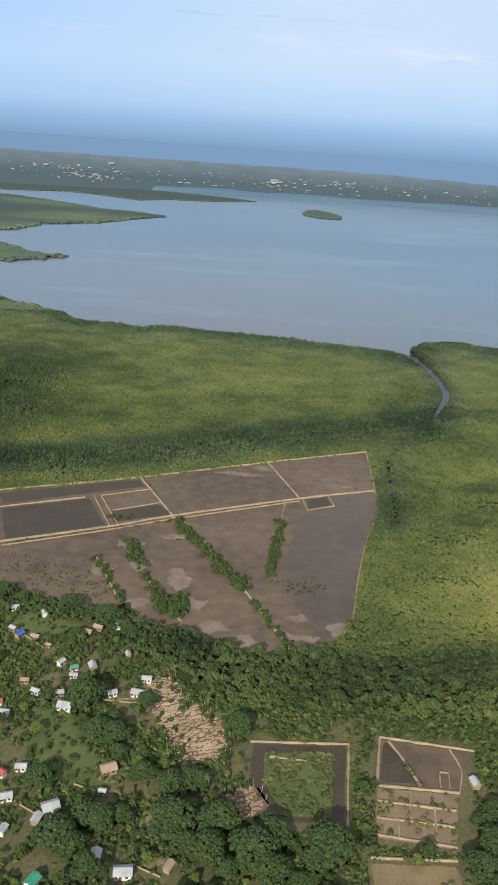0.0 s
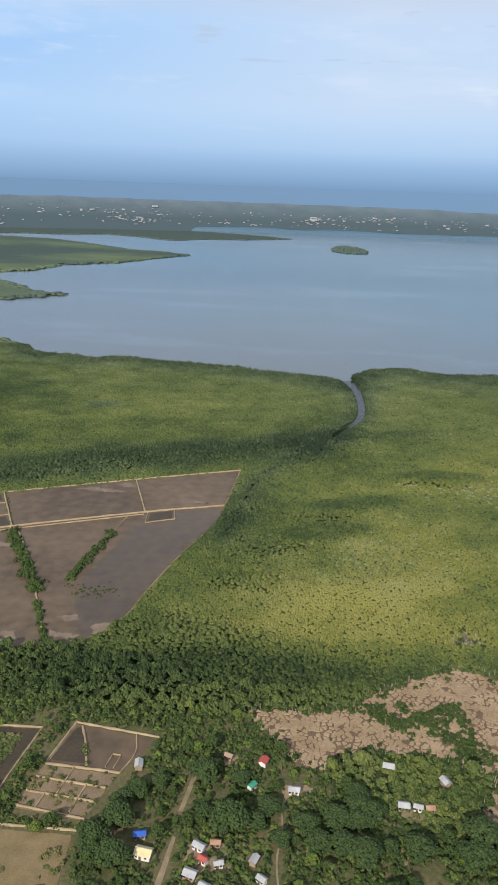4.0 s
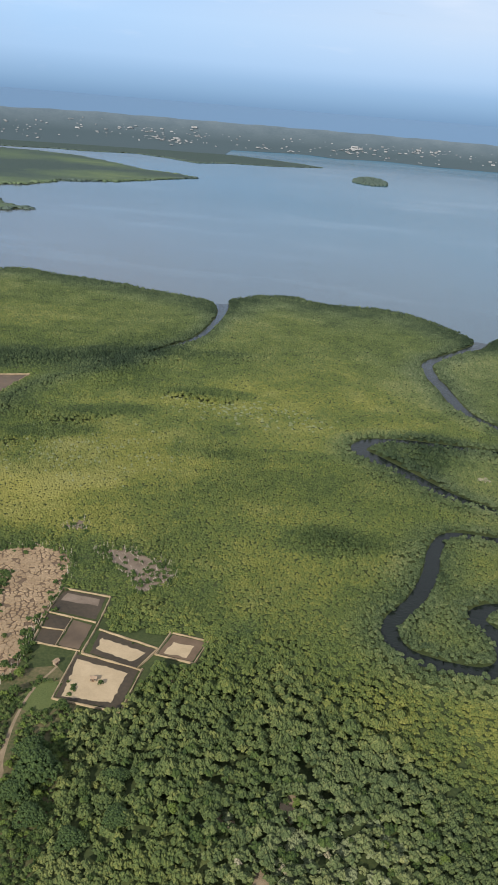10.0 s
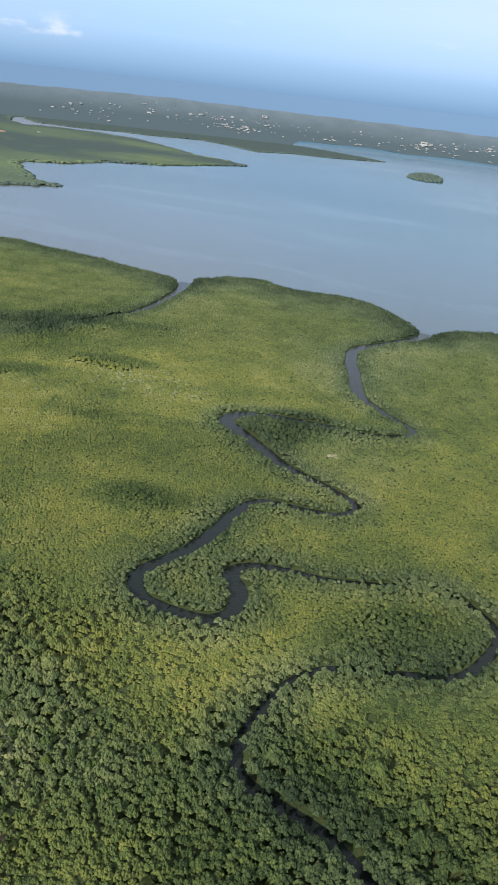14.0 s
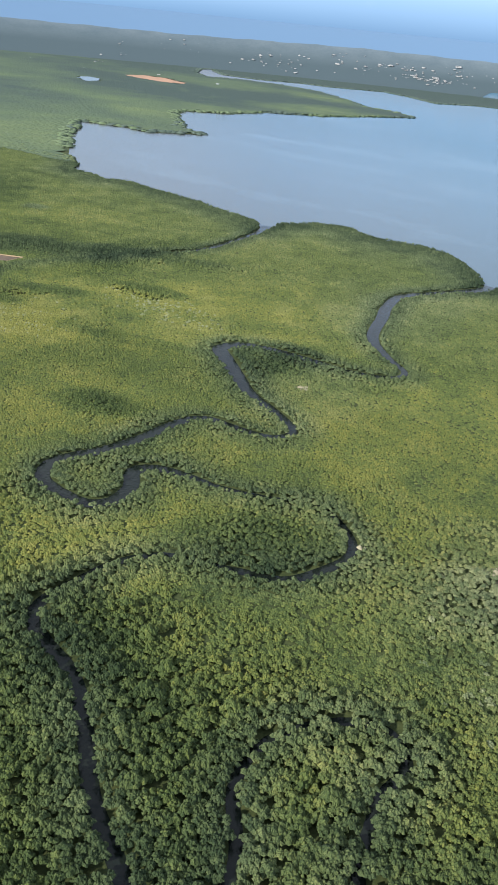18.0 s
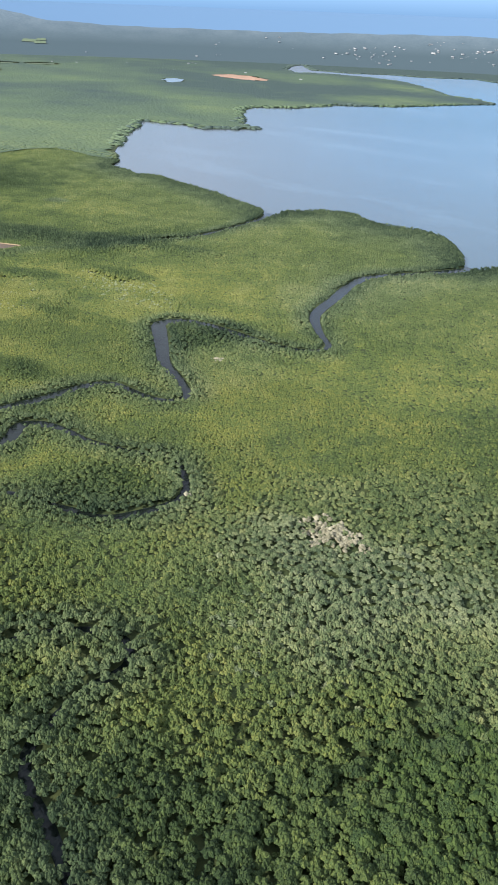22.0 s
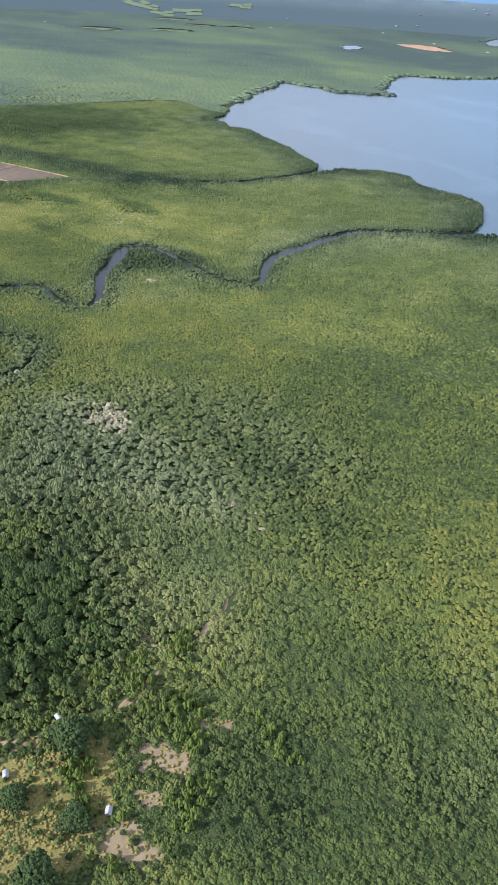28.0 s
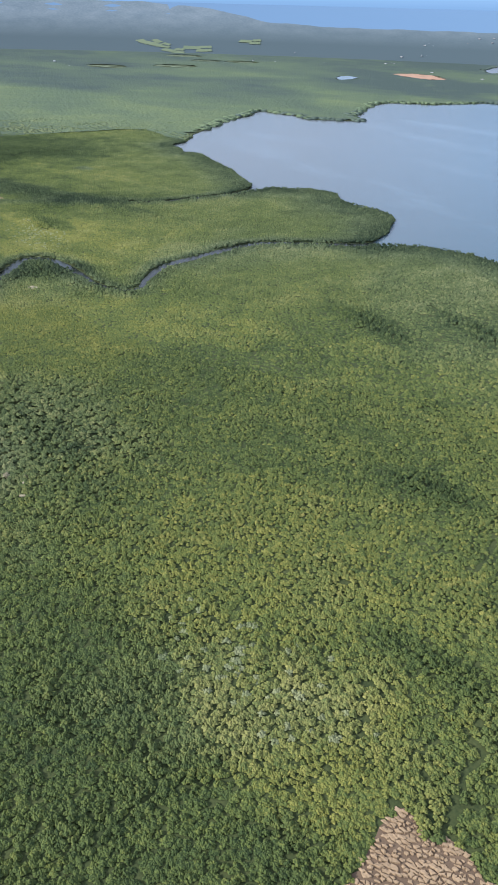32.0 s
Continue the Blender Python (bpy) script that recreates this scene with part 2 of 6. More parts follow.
M = {
    "soil": mat("soil", (0.024, 0.040, 0.012), (0.066, 0.080, 0.026), 0.06, fine=3, grain=0.7, grain_scale=0.9),
    "bare": mat("bare_mud", (0.13, 0.095, 0.06), (0.26, 0.19, 0.12), 0.08, fine=5),
    "mud": mat("pond_mud", (0.054, 0.038, 0.024), (0.170, 0.120, 0.074), 0.012, rough=0.62, fine=4, spec=0.4),
    "damp": mat("damp_pond_mud", (0.048, 0.034, 0.022), (0.120, 0.085, 0.054), 0.012, rough=0.45, fine=4, spec=0.5),
    "dyke": mat("dyke_earth", (0.19, 0.142, 0.082), (0.40, 0.31, 0.19), 0.2),
    "leaf_green": mat("green_leaves", (0.038, 0.060, 0.018), (0.125, 0.156, 0.048), 0.025, island=0.34, bump=1.0, bump_scale=3.6, grain=1.0),
    # aerial haze is put into the greyer, bluer colours of these far leaves
    "leaf_haze": mat("hazy_far_mangroves", (0.072, 0.112, 0.060), (0.126, 0.170, 0.092), 0.006, island=0.10, bump=0.6, bump_scale=0.14),
    "leaf_haze_dark": mat("hazy_dark_mangroves", (0.050, 0.080, 0.066), (0.084, 0.114, 0.090), 0.006, island=0.15, bump=0.5),
    "leaf_pale": mat("pale_leaves", (0.095, 0.095, 0.042), (0.250, 0.225, 0.125), 0.03, island=0.4, bump=0.7, grain=1.0),
    "leaf_dead": mat("dead_bleached_brush", (0.150, 0.140, 0.085), (0.360, 0.330, 0.220), 0.05, island=0.4, bump=0.7, grain=1.0),
    "leaf_tree": mat("tree_leaves", (0.020, 0.042, 0.012), (0.082, 0.120, 0.030), 0.5, island=0.3, obj=0.0, bump=1.0, bump_scale=3, grain=1.0),
    "leaf_deep": mat("deep_green_leaves", (0.020, 0.040, 0.013), (0.060, 0.094, 0.026), 0.5, island=0.3, bump=1.0, bump_scale=3, grain=1.0),
    "leaf_fresh": mat("fresh_leaves", (0.075, 0.115, 0.020), (0.15, 0.20, 0.045), 0.5, island=0.3, bump=1.0, bump_scale=3, grain=1.0),
    "yard": mat("village_earth_and_grass", (0.040, 0.062, 0.018), (0.160, 0.124, 0.066), 0.05, fine=5, grain=0.6, grain_scale=0.7),
    "grass": mat("grass", (0.055, 0.080, 0.022), (0.115, 0.135, 0.045), 0.08, fine=6, bump=0.4),
    "dry_grass": mat("dry_grass", (0.100, 0.104, 0.030), (0.255, 0.212, 0.072), 0.10, fine=5, bump=0.3, bump_scale=1.2, grain=0.6),
    "dry_scrub": mat("dry_olive_weeds", (0.075, 0.078, 0.026), (0.165, 0.150, 0.058), 0.2, island=0.3, grain=0.8),
    "pale_mud": mat("pale_dried_mud", (0.120, 0.090, 0.066), (0.250, 0.196, 0.148), 0.15, fine=5),
    "sand": mat("sandy_pond_floor", (0.33, 0.255, 0.155), (0.48, 0.375, 0.24), 0.15, fine=5),
    "slab": mat("cracked_mud", (0.250, 0.178, 0.106), (0.425, 0.318, 0.200), 0.10, fine=5, obj=0.25, bump=0.4),
    "crack": mat("damp_mud", (0.095, 0.065, 0.042), (0.170, 0.120, 0.078), 0.2, fine=5),
    "dark_mud": mat("wet_dark_mud", (0.036, 0.030, 0.020), (0.080, 0.061, 0.040), 0.06, rough=0.5, spec=0.2),
    "stubble": mat("brown_stubble", (0.130, 0.100, 0.048), (0.250, 0.185, 0.095), 0.12, fine=5, grain=0.5),
    "bark": mat("bark", (0.11, 0.08, 0.055), (0.22, 0.17, 0.12), 1.5),
    "dead_wood": mat("bleached_dead_wood", (0.36, 0.31, 0.25), (0.58, 0.52, 0.44), 1.0),
    "palm": mat("palm_fronds", (0.045, 0.075, 0.018), (0.12, 0.155, 0.045), 0.7, island=0.3),
    "roof_white": mat("pale_metal_roof", (0.23, 0.24, 0.25), (0.47, 0.47, 0.46), 0.35, rough=0.45, fine=5),
    "roof_grey": mat("weathered_metal_roof", (0.26, 0.27, 0.28), (0.46, 0.46, 0.46), 0.4, rough=0.5, fine=5),
    "roof_blue": mat("blue_painted_roof", (0.02, 0.07, 0.32), (0.05, 0.14, 0.50), 0.4, rough=0.45),
    "roof_red": mat("red_painted_roof", (0.30, 0.05, 0.045), (0.46, 0.11, 0.09), 0.4, rough=0.5),
    "roof_green": mat("green_painted_roof", (0.03, 0.20, 0.12), (0.07, 0.32, 0.20), 0.4, rough=0.5),
    "roof_yellow": mat("cream_roof", (0.48, 0.41, 0.22), (0.66, 0.58, 0.34), 0.4, rough=0.6),
    "roof_rust": mat("rusty_roof", (0.24, 0.13, 0.08), (0.42, 0.27, 0.18), 0.5, rough=0.8),
    "thatch": mat("palm_thatch", (0.24, 0.17, 0.11), (0.40, 0.30, 0.21), 0.8),
    "wall_wood": mat("weathered_boards", (0.20, 0.15, 0.10), (0.36, 0.28, 0.20), 0.8),
    "door": mat("brown_door", (0.10, 0.06, 0.04), (0.18, 0.11, 0.07), 0.8),
    "glass": mat("dark_window", (0.02, 0.025, 0.03), (0.05, 0.055, 0.06), 0.5, rough=0.15, spec=0.5),
    "path": mat("pale_dirt_road", (0.140, 0.106, 0.062), (0.330, 0.255, 0.165), 0.25, fine=5),
    "orange": mat("orange_paint", (0.50, 0.17, 0.02), (0.68, 0.28, 0.04), 0.8, rough=0.4),
    "steel": mat("dark_steel", (0.05, 0.05, 0.05), (0.12, 0.11, 0.10), 0.8, rough=0.5),
    "red_earth": mat("red_earth", (0.26, 0.17, 0.11), (0.50, 0.30, 0.20), 0.03),
    "far_field": mat("far_meadow", (0.094, 0.134, 0.082), (0.146, 0.180, 0.104), 0.01),
    "pool": mat("pale_pool_water", (0.16, 0.22, 0.26), (0.22, 0.28, 0.32), 0.01, rough=0.2),
    # haze over the far town is put into these duller, bluer walls
    "town_wall": mat("town_walls", (0.25, 0.27, 0.29), (0.46, 0.46, 0.46), 0.05),
    # the blue-grey of distant haze is painted into this base colour
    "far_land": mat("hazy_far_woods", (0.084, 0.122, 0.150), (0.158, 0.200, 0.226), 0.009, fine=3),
    "wall_white": mat("white_paint", (0.50, 0.48, 0.44), (0.76, 0.74, 0.70), 0.5),
}


for leaf in ("leaf_green", "leaf_pale", "leaf_tree", "leaf_fresh", "palm"):
    leafy(M[leaf])


def canopy(name, spread, grain):
    """Mangrove leaves: dark tall trees, green ones and yellow-green scrub along one scale, silvery and haze-greyed ones
    beside it.
    """
    m = mat(name, (0, 0, 0), (1, 1, 1), 0.03, island=spread, bump=1.0, bump_scale=2.0, grain=grain, grain_scale=1.5)
    n, ln = m.node_tree.nodes, m.node_tree.links
    n["Bump"].inputs["Distance"].default_value = 1.0
    b = n["Principled BSDF"]
    vary = n["Color Ramp"].inputs["Fac"].links[0].from_socket
    n.remove(n["Color Ramp"])
    growth, silver_haze = n.new("ShaderNodeAttribute"), n.new("ShaderNodeAttribute")
    growth.attribute_name, silver_haze.attribute_name = "growth", "silver_haze"
    add = n.new("ShaderNodeMath")
    add.operation = "MULTIPLY_ADD"
    add.inputs[1].default_value = 0.54
    ln.new(vary, add.inputs[0])
    ln.new(growth.outputs["Fac"], add.inputs[2])
    shift = n.new("ShaderNodeMath")
    shift.operation = "SUBTRACT"
    shift.inputs[1].default_value = 0.27
    ln.new(add.outputs[0], shift.inputs[0])
    scales = []
    # the first scale's darkest stop is shadow among leaves, put into the colour
    for stops in (((0.0, (0.013, 0.029, 0.009, 1)), (0.25, (0.050, 0.080, 0.025, 1)), (0.5, (0.110, 0.148, 0.040, 1)), (0.75, (0.197, 0.214, 0.050, 1)), (1.0, (0.330, 0.315, 0.085, 1))),
                  ((0.1, (0.026, 0.048, 0.024, 1)), (0.45, (0.110, 0.148, 0.074, 1)), (0.85, (0.280, 0.312, 0.170, 1)))):
        ramp = n.new("ShaderNodeValToRGB")
        e = ramp.color_ramp.elements
        e[0].position, e[0].color = stops[0]
        e[1].position, e[1].color = stops[-1]
        for p, c in stops[1:-1]:
            e.new(p).color = c
        ln.new(shift.outputs[0], ramp.inputs["Fac"])
        scales.append(ramp.outputs["Color"])
    mix = n.new("ShaderNodeMix")
    mix.data_type = "RGBA"
    ln.new(silver_haze.outputs["Fac"], mix.inputs["Factor"])
    ln.new(scales[0], mix.inputs["A"])
    ln.new(scales[1], mix.inputs["B"])
    ln.new(mix.outputs["Result"], b.inputs["Base Color"])
    tr = n.new("ShaderNodeBsdfTranslucent")
    ln.new(mix.outputs["Result"], tr.inputs["Color"])
    both = n.new("ShaderNodeMixShader")
    both.inputs[0].default_value = 0.16
    ln.new(b.outputs[0], both.inputs[1])
    ln.new(tr.outputs[0], both.inputs[2])
    ln.new(both.outputs[0], n["Material Output"].inputs[0])
    return m


M["canopy"] = canopy("mangrove_leaves", 0.34, 1.7)
M["canopy_mid"] = canopy("even_mangrove_leaves", 0.22, 1.3)
M["canopy_flat"] = canopy("low_mangrove_leaves", 0.12, 0.9)


def water_material(name, low, high, rough, scale, wave=0.15):
    return mat(name, low, high, scale, rough=rough, fine=3, bump=wave, bump_scale=0.5, spec=0.5)


def bay():
    """Silty by the near shore, bluer further out, with pale wind streaks and haze painted in towards the horizon."""
    m = water_material("bay_water", (0.018, 0.086, 0.134), (0.034, 0.106, 0.156), 0.16, 0.002, wave=0.1)
    nt = m.node_tree
    n, ln = nt.nodes, nt.links
    b = n["Principled BSDF"]
    geo = n.new("ShaderNodeNewGeometry")
    xyz = n.new("ShaderNodeSeparateXYZ")
    ln.new(geo.outputs["Position"], xyz.inputs[0])
    out = n.new("ShaderNodeMapRange")
    out.inputs["From Min"].default_value, out.inputs["From Max"].default_value = 900, 2100
    slant = n.new("ShaderNodeMath")
    slant.operation = "MULTIPLY_ADD"
    slant.inputs[1].default_value = 1.3
    ln.new(xyz.outputs["X"], slant.inputs[0])
    ln.new(xyz.outputs["Y"], slant.inputs[2])
    ln.new(slant.outputs[0], out.inputs["Value"])
    silt = n.new("ShaderNodeMix")
    silt.data_type = "RGBA"
    silt.inputs["A"].default_value = (0.098, 0.116, 0.124, 1)
    ln.new(out.outputs[0], silt.inputs["Factor"])
    ln.new(n["Color Ramp"].outputs["Color"], silt.inputs["B"])
    mp = n.new("ShaderNodeMapping")
    mp.inputs["Scale"].default_value = (0.0022, 0.0065, 1)
    mp.inputs["Rotation"].default_value = (0, 0, -0.1)
    ln.new(geo.outputs["Position"], mp.inputs["Vector"])
    ns = n.new("ShaderNodeTexNoise")
    ns.inputs["Scale"].default_value = 1.0
    ns.inputs["Detail"].default_value = 4
    ln.new(mp.outputs["Vector"], ns.inputs["Vector"])
    band = n.new("ShaderNodeMapRange")
    band.inputs["From Min"].default_value, band.inputs["From Max"].default_value = 0.56, 0.78
    band.inputs["To Max"].default_value = 0.38
    ln.new(ns.outputs["Fac"], band.inputs["Value"])
    streak = n.new("ShaderNodeMix")
    streak.data_type = "RGBA"
    streak.inputs["B"].default_value = (0.20, 0.29, 0.36, 1)
    ln.new(band.outputs[0], streak.inputs["Factor"])
    ln.new(silt.outputs["Result"], streak.inputs["A"])
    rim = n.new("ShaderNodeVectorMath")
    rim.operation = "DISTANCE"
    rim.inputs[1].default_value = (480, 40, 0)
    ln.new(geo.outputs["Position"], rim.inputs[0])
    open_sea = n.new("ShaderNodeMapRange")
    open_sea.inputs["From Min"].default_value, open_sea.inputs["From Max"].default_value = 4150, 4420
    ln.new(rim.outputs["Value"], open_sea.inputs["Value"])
    # haze and sky reflection put into the base colour, to meet the sky
    horizon_haze = n.new("ShaderNodeMix")
    horizon_haze.data_type = "RGBA"
    horizon_haze.inputs["B"].default_value = (0.122, 0.204, 0.316, 1)
    ln.new(open_sea.outputs[0], horizon_haze.inputs["Factor"])
    ln.new(streak.outputs["Result"], horizon_haze.inputs["A"])
    ln.new(horizon_haze.outputs["Result"], b.inputs["Base Color"])
    # real reflection fades out where the painted haze takes over
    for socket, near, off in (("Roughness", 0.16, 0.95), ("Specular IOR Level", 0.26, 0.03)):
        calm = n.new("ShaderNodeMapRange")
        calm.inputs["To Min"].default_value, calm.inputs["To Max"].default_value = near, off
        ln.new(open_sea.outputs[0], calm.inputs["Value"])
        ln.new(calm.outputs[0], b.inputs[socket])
    return m


def hazy_far_leaves():
    """The far canopy: dark belts, green flats and pale meadows along one scale, with haze put into the colours."""
    m = mat("hazy_far_canopy", (0, 0, 0), (1, 1, 1), 0.03, bump=0.5, bump_scale=0.12, grain=0.5, grain_scale=0.09)
    n, ln = m.node_tree.nodes, m.node_tree.links
    vary, ramp = n["Color Ramp"].inputs["Fac"].links[0].from_socket, n["Color Ramp"]
    growth, add, shift = n.new("ShaderNodeAttribute"), n.new("ShaderNodeMath"), n.new("ShaderNodeMath")
    growth.attribute_name = "growth"
    add.operation, shift.operation = "MULTIPLY_ADD", "SUBTRACT"
    add.inputs[1].default_value, shift.inputs[1].default_value = 0.5, 0.25
    ln.new(vary, add.inputs[0])
    ln.new(growth.outputs["Fac"], add.inputs[2])
    ln.new(add.outputs[0], shift.inputs[0])
    ln.new(shift.outputs[0], ramp.inputs["Fac"])
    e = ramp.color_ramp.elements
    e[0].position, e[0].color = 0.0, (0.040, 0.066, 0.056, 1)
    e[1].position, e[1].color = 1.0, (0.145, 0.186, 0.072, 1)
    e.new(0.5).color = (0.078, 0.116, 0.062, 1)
    return m


M["far_canopy"] = hazy_far_leaves()
M["sea"] = bay()
M["river"] = water_material("river_water", (0.008, 0.012, 0.010), (0.014, 0.019, 0.015), 0.1, 0.02)
M["river"].node_tree.nodes["Principled BSDF"].inputs["Specular IOR Level"].default_value = 0.2


# ---- shapes ----
def obj(name, verts, faces, material, parent=None, label="", category="", group="", kind="", smooth=False):
    me = bpy.data.meshes.new(name)
    me.from_pydata([tuple(v) for v in verts], [], faces)
    me.materials.append(material)
    if smooth:
        me.polygons.foreach_set("use_smooth", [True] * len(me.polygons))
    me.update()
    ob = new(name, me)
    ob.parent = parent
    return tagged(ob, label, category, group, kind)


def part(name, bm, material, parent, label=""):
    me = bpy.data.meshes.new(name)
    bm.to_mesh(me)
    bm.free()
    me.materials.append(material)
    ob = new(name, me)
    ob.parent = parent
    return tagged(ob, label)


def thing(name, m, label, category, group="", kind=""):
    ob = new(name)
    ob.matrix_world = m
    return tagged(ob, label, category, group, kind)


def curve(pts, step=4.0, closed=False):
    """A smooth line through a few points."""
    p = [np.array(q, float) for q in pts]
    p = [p[-1], *p, p[0], p[1]] if closed else [2 * p[0] - p[1], *p, 2 * p[-1] - p[-2]]
    out = []
    for a, b, c, d in zip(p, p[1:], p[2:], p[3:]):
        n = max(1, int(np.linalg.norm(c - b) / step))
        for k in range(n):
            t = k / n
            out.append(0.5 * (2 * b + (c - a) * t + (2 * a - 5 * b + 4 * c - d) * t**2 + (3 * b - a - 3 * c + d) * t**3))
    if not closed:
        out.append(p[-2])
    return np.array(out)


def inside(poly, x, y):
    hit = np.zeros(x.shape, bool)
    px, py = np.asarray(poly, float).T
    for x0, y0, x1, y1 in zip(px, py, np.roll(px, -1), np.roll(py, -1)):
        if y0 != y1:
            cross = ((y0 > y) != (y1 > y)) & (x < (x1 - x0) * (y - y0) / (y1 - y0) + x0)
            hit ^= cross
    return hit


def away(line, x, y):
    """How far places are from a line."""
    best = np.full(x.shape, 1e9)
    line = np.asarray(line, float)
    for (x0, y0), (x1, y1) in zip(line, line[1:]):
        dx, dy = x1 - x0, y1 - y0
        t = np.clip(((x - x0) * dx + (y - y0) * dy) / (dx * dx + dy * dy + 1e-9), 0, 1)
        best = np.minimum(best, (x - x0 - t * dx) ** 2 + (y - y0 - t * dy) ** 2)
    return np.sqrt(best)


GRID = np.random.RandomState(5).rand(256, 256)


def cloudy(x, y, size):
    """Soft noise from 0 to 1 over the plan."""
    total, amount = 0.0, 0.0
    for octave in (1, 2, 4):
        u, v = x / size * octave + 17.3 * octave, y / size * octave + 5.1 * octave
        i, j = np.floor(u).astype(int), np.floor(v).astype(int)
        a, b = u - i, v - j
        a, b = a * a * (3 - 2 * a), b * b * (3 - 2 * b)
        g = lambda p, q: GRID[p % 256, q % 256]
        total = total + (g(i, j) * (1 - a) * (1 - b) + g(i + 1, j) * a * (1 - b) + g(i, j + 1) * (1 - a) * b + g(i + 1, j + 1) * a * b) / octave
        amount += 1 / octave
    return total / amount


def patch(x, y, cx, cy, rx, ry, turn=0.0):
    """1 in the middle of an oval, 0 at its uneven rim and past it."""
    c, s = math.cos(radians(turn)), math.sin(radians(turn))
    u, v = ((x - cx) * c + (y - cy) * s) / rx, (-(x - cx) * s + (y - cy) * c) / ry
    return np.clip(1.25 - np.sqrt(u * u + v * v) + 0.7 * (cloudy(x, y, 40) - 0.5), 0, 1)


# The far ground bends up towards the horizon, so that land and sea beyond it stay within reach.
CX, CY, R0, R1, RISE = 480.0, 40.0, 4000.0, 4750.0, 225.0


def bowl(x, y):
    r = np.hypot(x - CX, y - CY)
    return np.where(r <= R0, 0.0, RISE * (1 - r * (R1 - r) / (R0 * (R1 - R0))))


def polar_sheet(name, radii, turns, dz, material, closed=False):
    """A sheet between inner and outer radii given for each bearing (degrees to the left of +y)."""
    verts, faces, k = [], [], len(radii(0))
    for a in turns:
        for r in radii(a):
            x, y = CX - r * math.sin(radians(a)), CY + r * math.cos(radians(a))
            verts.append((x, y, float(bowl(x, y)) + dz))
    for i in range(len(turns) - (0 if closed else 1)):
        j = (i + 1) % len(turns)
        for q in range(k - 1):
            faces.append((i * k + q, i * k + q + 1, j * k + q + 1, j * k + q))
    ob = obj(name, verts, faces, material, smooth=True)
    return ob


def ribbon(name, pts, widths, z, material, parent=None, **tags):
    p = np.asarray(pts)
    d = np.gradient(p, axis=0)
    nrm = np.stack([-d[:, 1], d[:, 0]], 1) / (np.linalg.norm(d, axis=1)[:, None] + 1e-9)
    w = np.interp(np.linspace(0, 1, len(p)), np.linspace(0, 1, len(widths)), widths)[:, None] / 2
    a, b = p + nrm * w, p - nrm * w
    verts = [(*q, z) for q in a] + [(*q, z) for q in b]
    n = len(p)
    return obj(name, verts, [(i, i + 1, n + i + 1, n + i) for i in range(n - 1)], material, parent, **tags)


def flat(name, pts, z, material, parent=None, **tags):
    """A level sheet with a given outline."""
    me = bpy.data.meshes.new(name)
    bm = bmesh.new()
    vs = [bm.verts.new((x, y, z)) for x, y in pts]
    es = [bm.edges.new((a, b)) for a, b in zip(vs, vs[1:] + vs[:1])]
    bmesh.ops.triangle_fill(bm, use_beauty=True, use_dissolve=False, edges=es, normal=(0, 0, 1))
    bm.to_mesh(me)
    bm.free()
    me.materials.append(material)
    ob = new(name, me)
    ob.parent = parent
    return tagged(ob, **tags)


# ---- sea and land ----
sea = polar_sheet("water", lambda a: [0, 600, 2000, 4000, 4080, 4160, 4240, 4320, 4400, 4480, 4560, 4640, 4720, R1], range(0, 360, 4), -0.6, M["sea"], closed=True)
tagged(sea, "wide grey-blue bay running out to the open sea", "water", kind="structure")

SHORE_EAST = [(2500, 1350), (1538, 1150), (1024, 1000), (780, 925), (606, 890), (538, 885), (490, 860), (470, 822)]
SHORE_MID = [(457, 819), (432, 863), (385, 914), (356, 925), (315, 918), (273, 918), (238, 937), (199, 921), (177, 883), (173, 835)]
SHORE_WEST = [(163, 847), (144, 864), (101, 872), (46, 890), (-13, 899), (-76, 912), (-115, 918), (-132, 897), (-159, 909), (-215, 915),
              (-241, 959), (-317, 1012), (-386, 1085), (-484, 1191), (-537, 1275), (-606, 1337), (-512, 1368), (-433, 1359), (-356, 1455)]
SHORE_SPIT = [(-434, 1487), (-592, 1665), (-654, 1776), (-573, 1850), (-549, 2024), (-437, 2141), (-381, 2306), (-298, 2490), (-415, 2583),
              (-516, 2594), (-671, 2761), (-902, 2955), (-1099, 3010), (-1278, 2995), (-1388, 2909), (-1539, 3031), (-1700, 3297)]
SHORE_FAR = [(-1695, 3385), (-1630, 3280), (-1464, 3120), (-1275, 3135), (-1118, 3255), (-1007, 3255), (-824, 3405), (-664, 3310), (-490, 3155),
             (-398, 3312), (-220, 3385), (-38, 3580), (-172, 3720), (-300, 3800), (-420, 3860), (-505, 3900)]
shore = [q for s in (SHORE_EAST, SHORE_MID, SHORE_WEST, SHORE_SPIT, SHORE_FAR) for q in s]
rim = [(CX - 4000 * math.sin(radians(a)), CY + 4000 * math.cos(radians(a))) for a in range(15, 181, 5)]
land_line = [*shore, *rim, (2500, -3000)]
ground = flat("ground", land_line, 0.0, M["soil"], label="low muddy coastal land under mangroves and palms", category="ground", kind="structure")


def far_radii(a):
    coast = float(np.interp(a, [-20, -9, -2, 1, 4, 7, 9, 11, 14.5, 14.6], [4110, 4100, 4080, 4080, 4100, 4075, 4098, 4098, 4080, 4000]))
    top = np.interp(a, [-25, -10, -2, 8, 16, 24, 35, 46, 51, 55, 60, 120], [4390, 4430, 4480, 4490, 4490, 4500, 4450, 4450, 4500, 4670, 4745, 4745])
    top = float(top) + 5 * math.sin(a * 1.7) + 3 * math.sin(a * 4.1)
    return list(np.linspace(coast, top, 12))




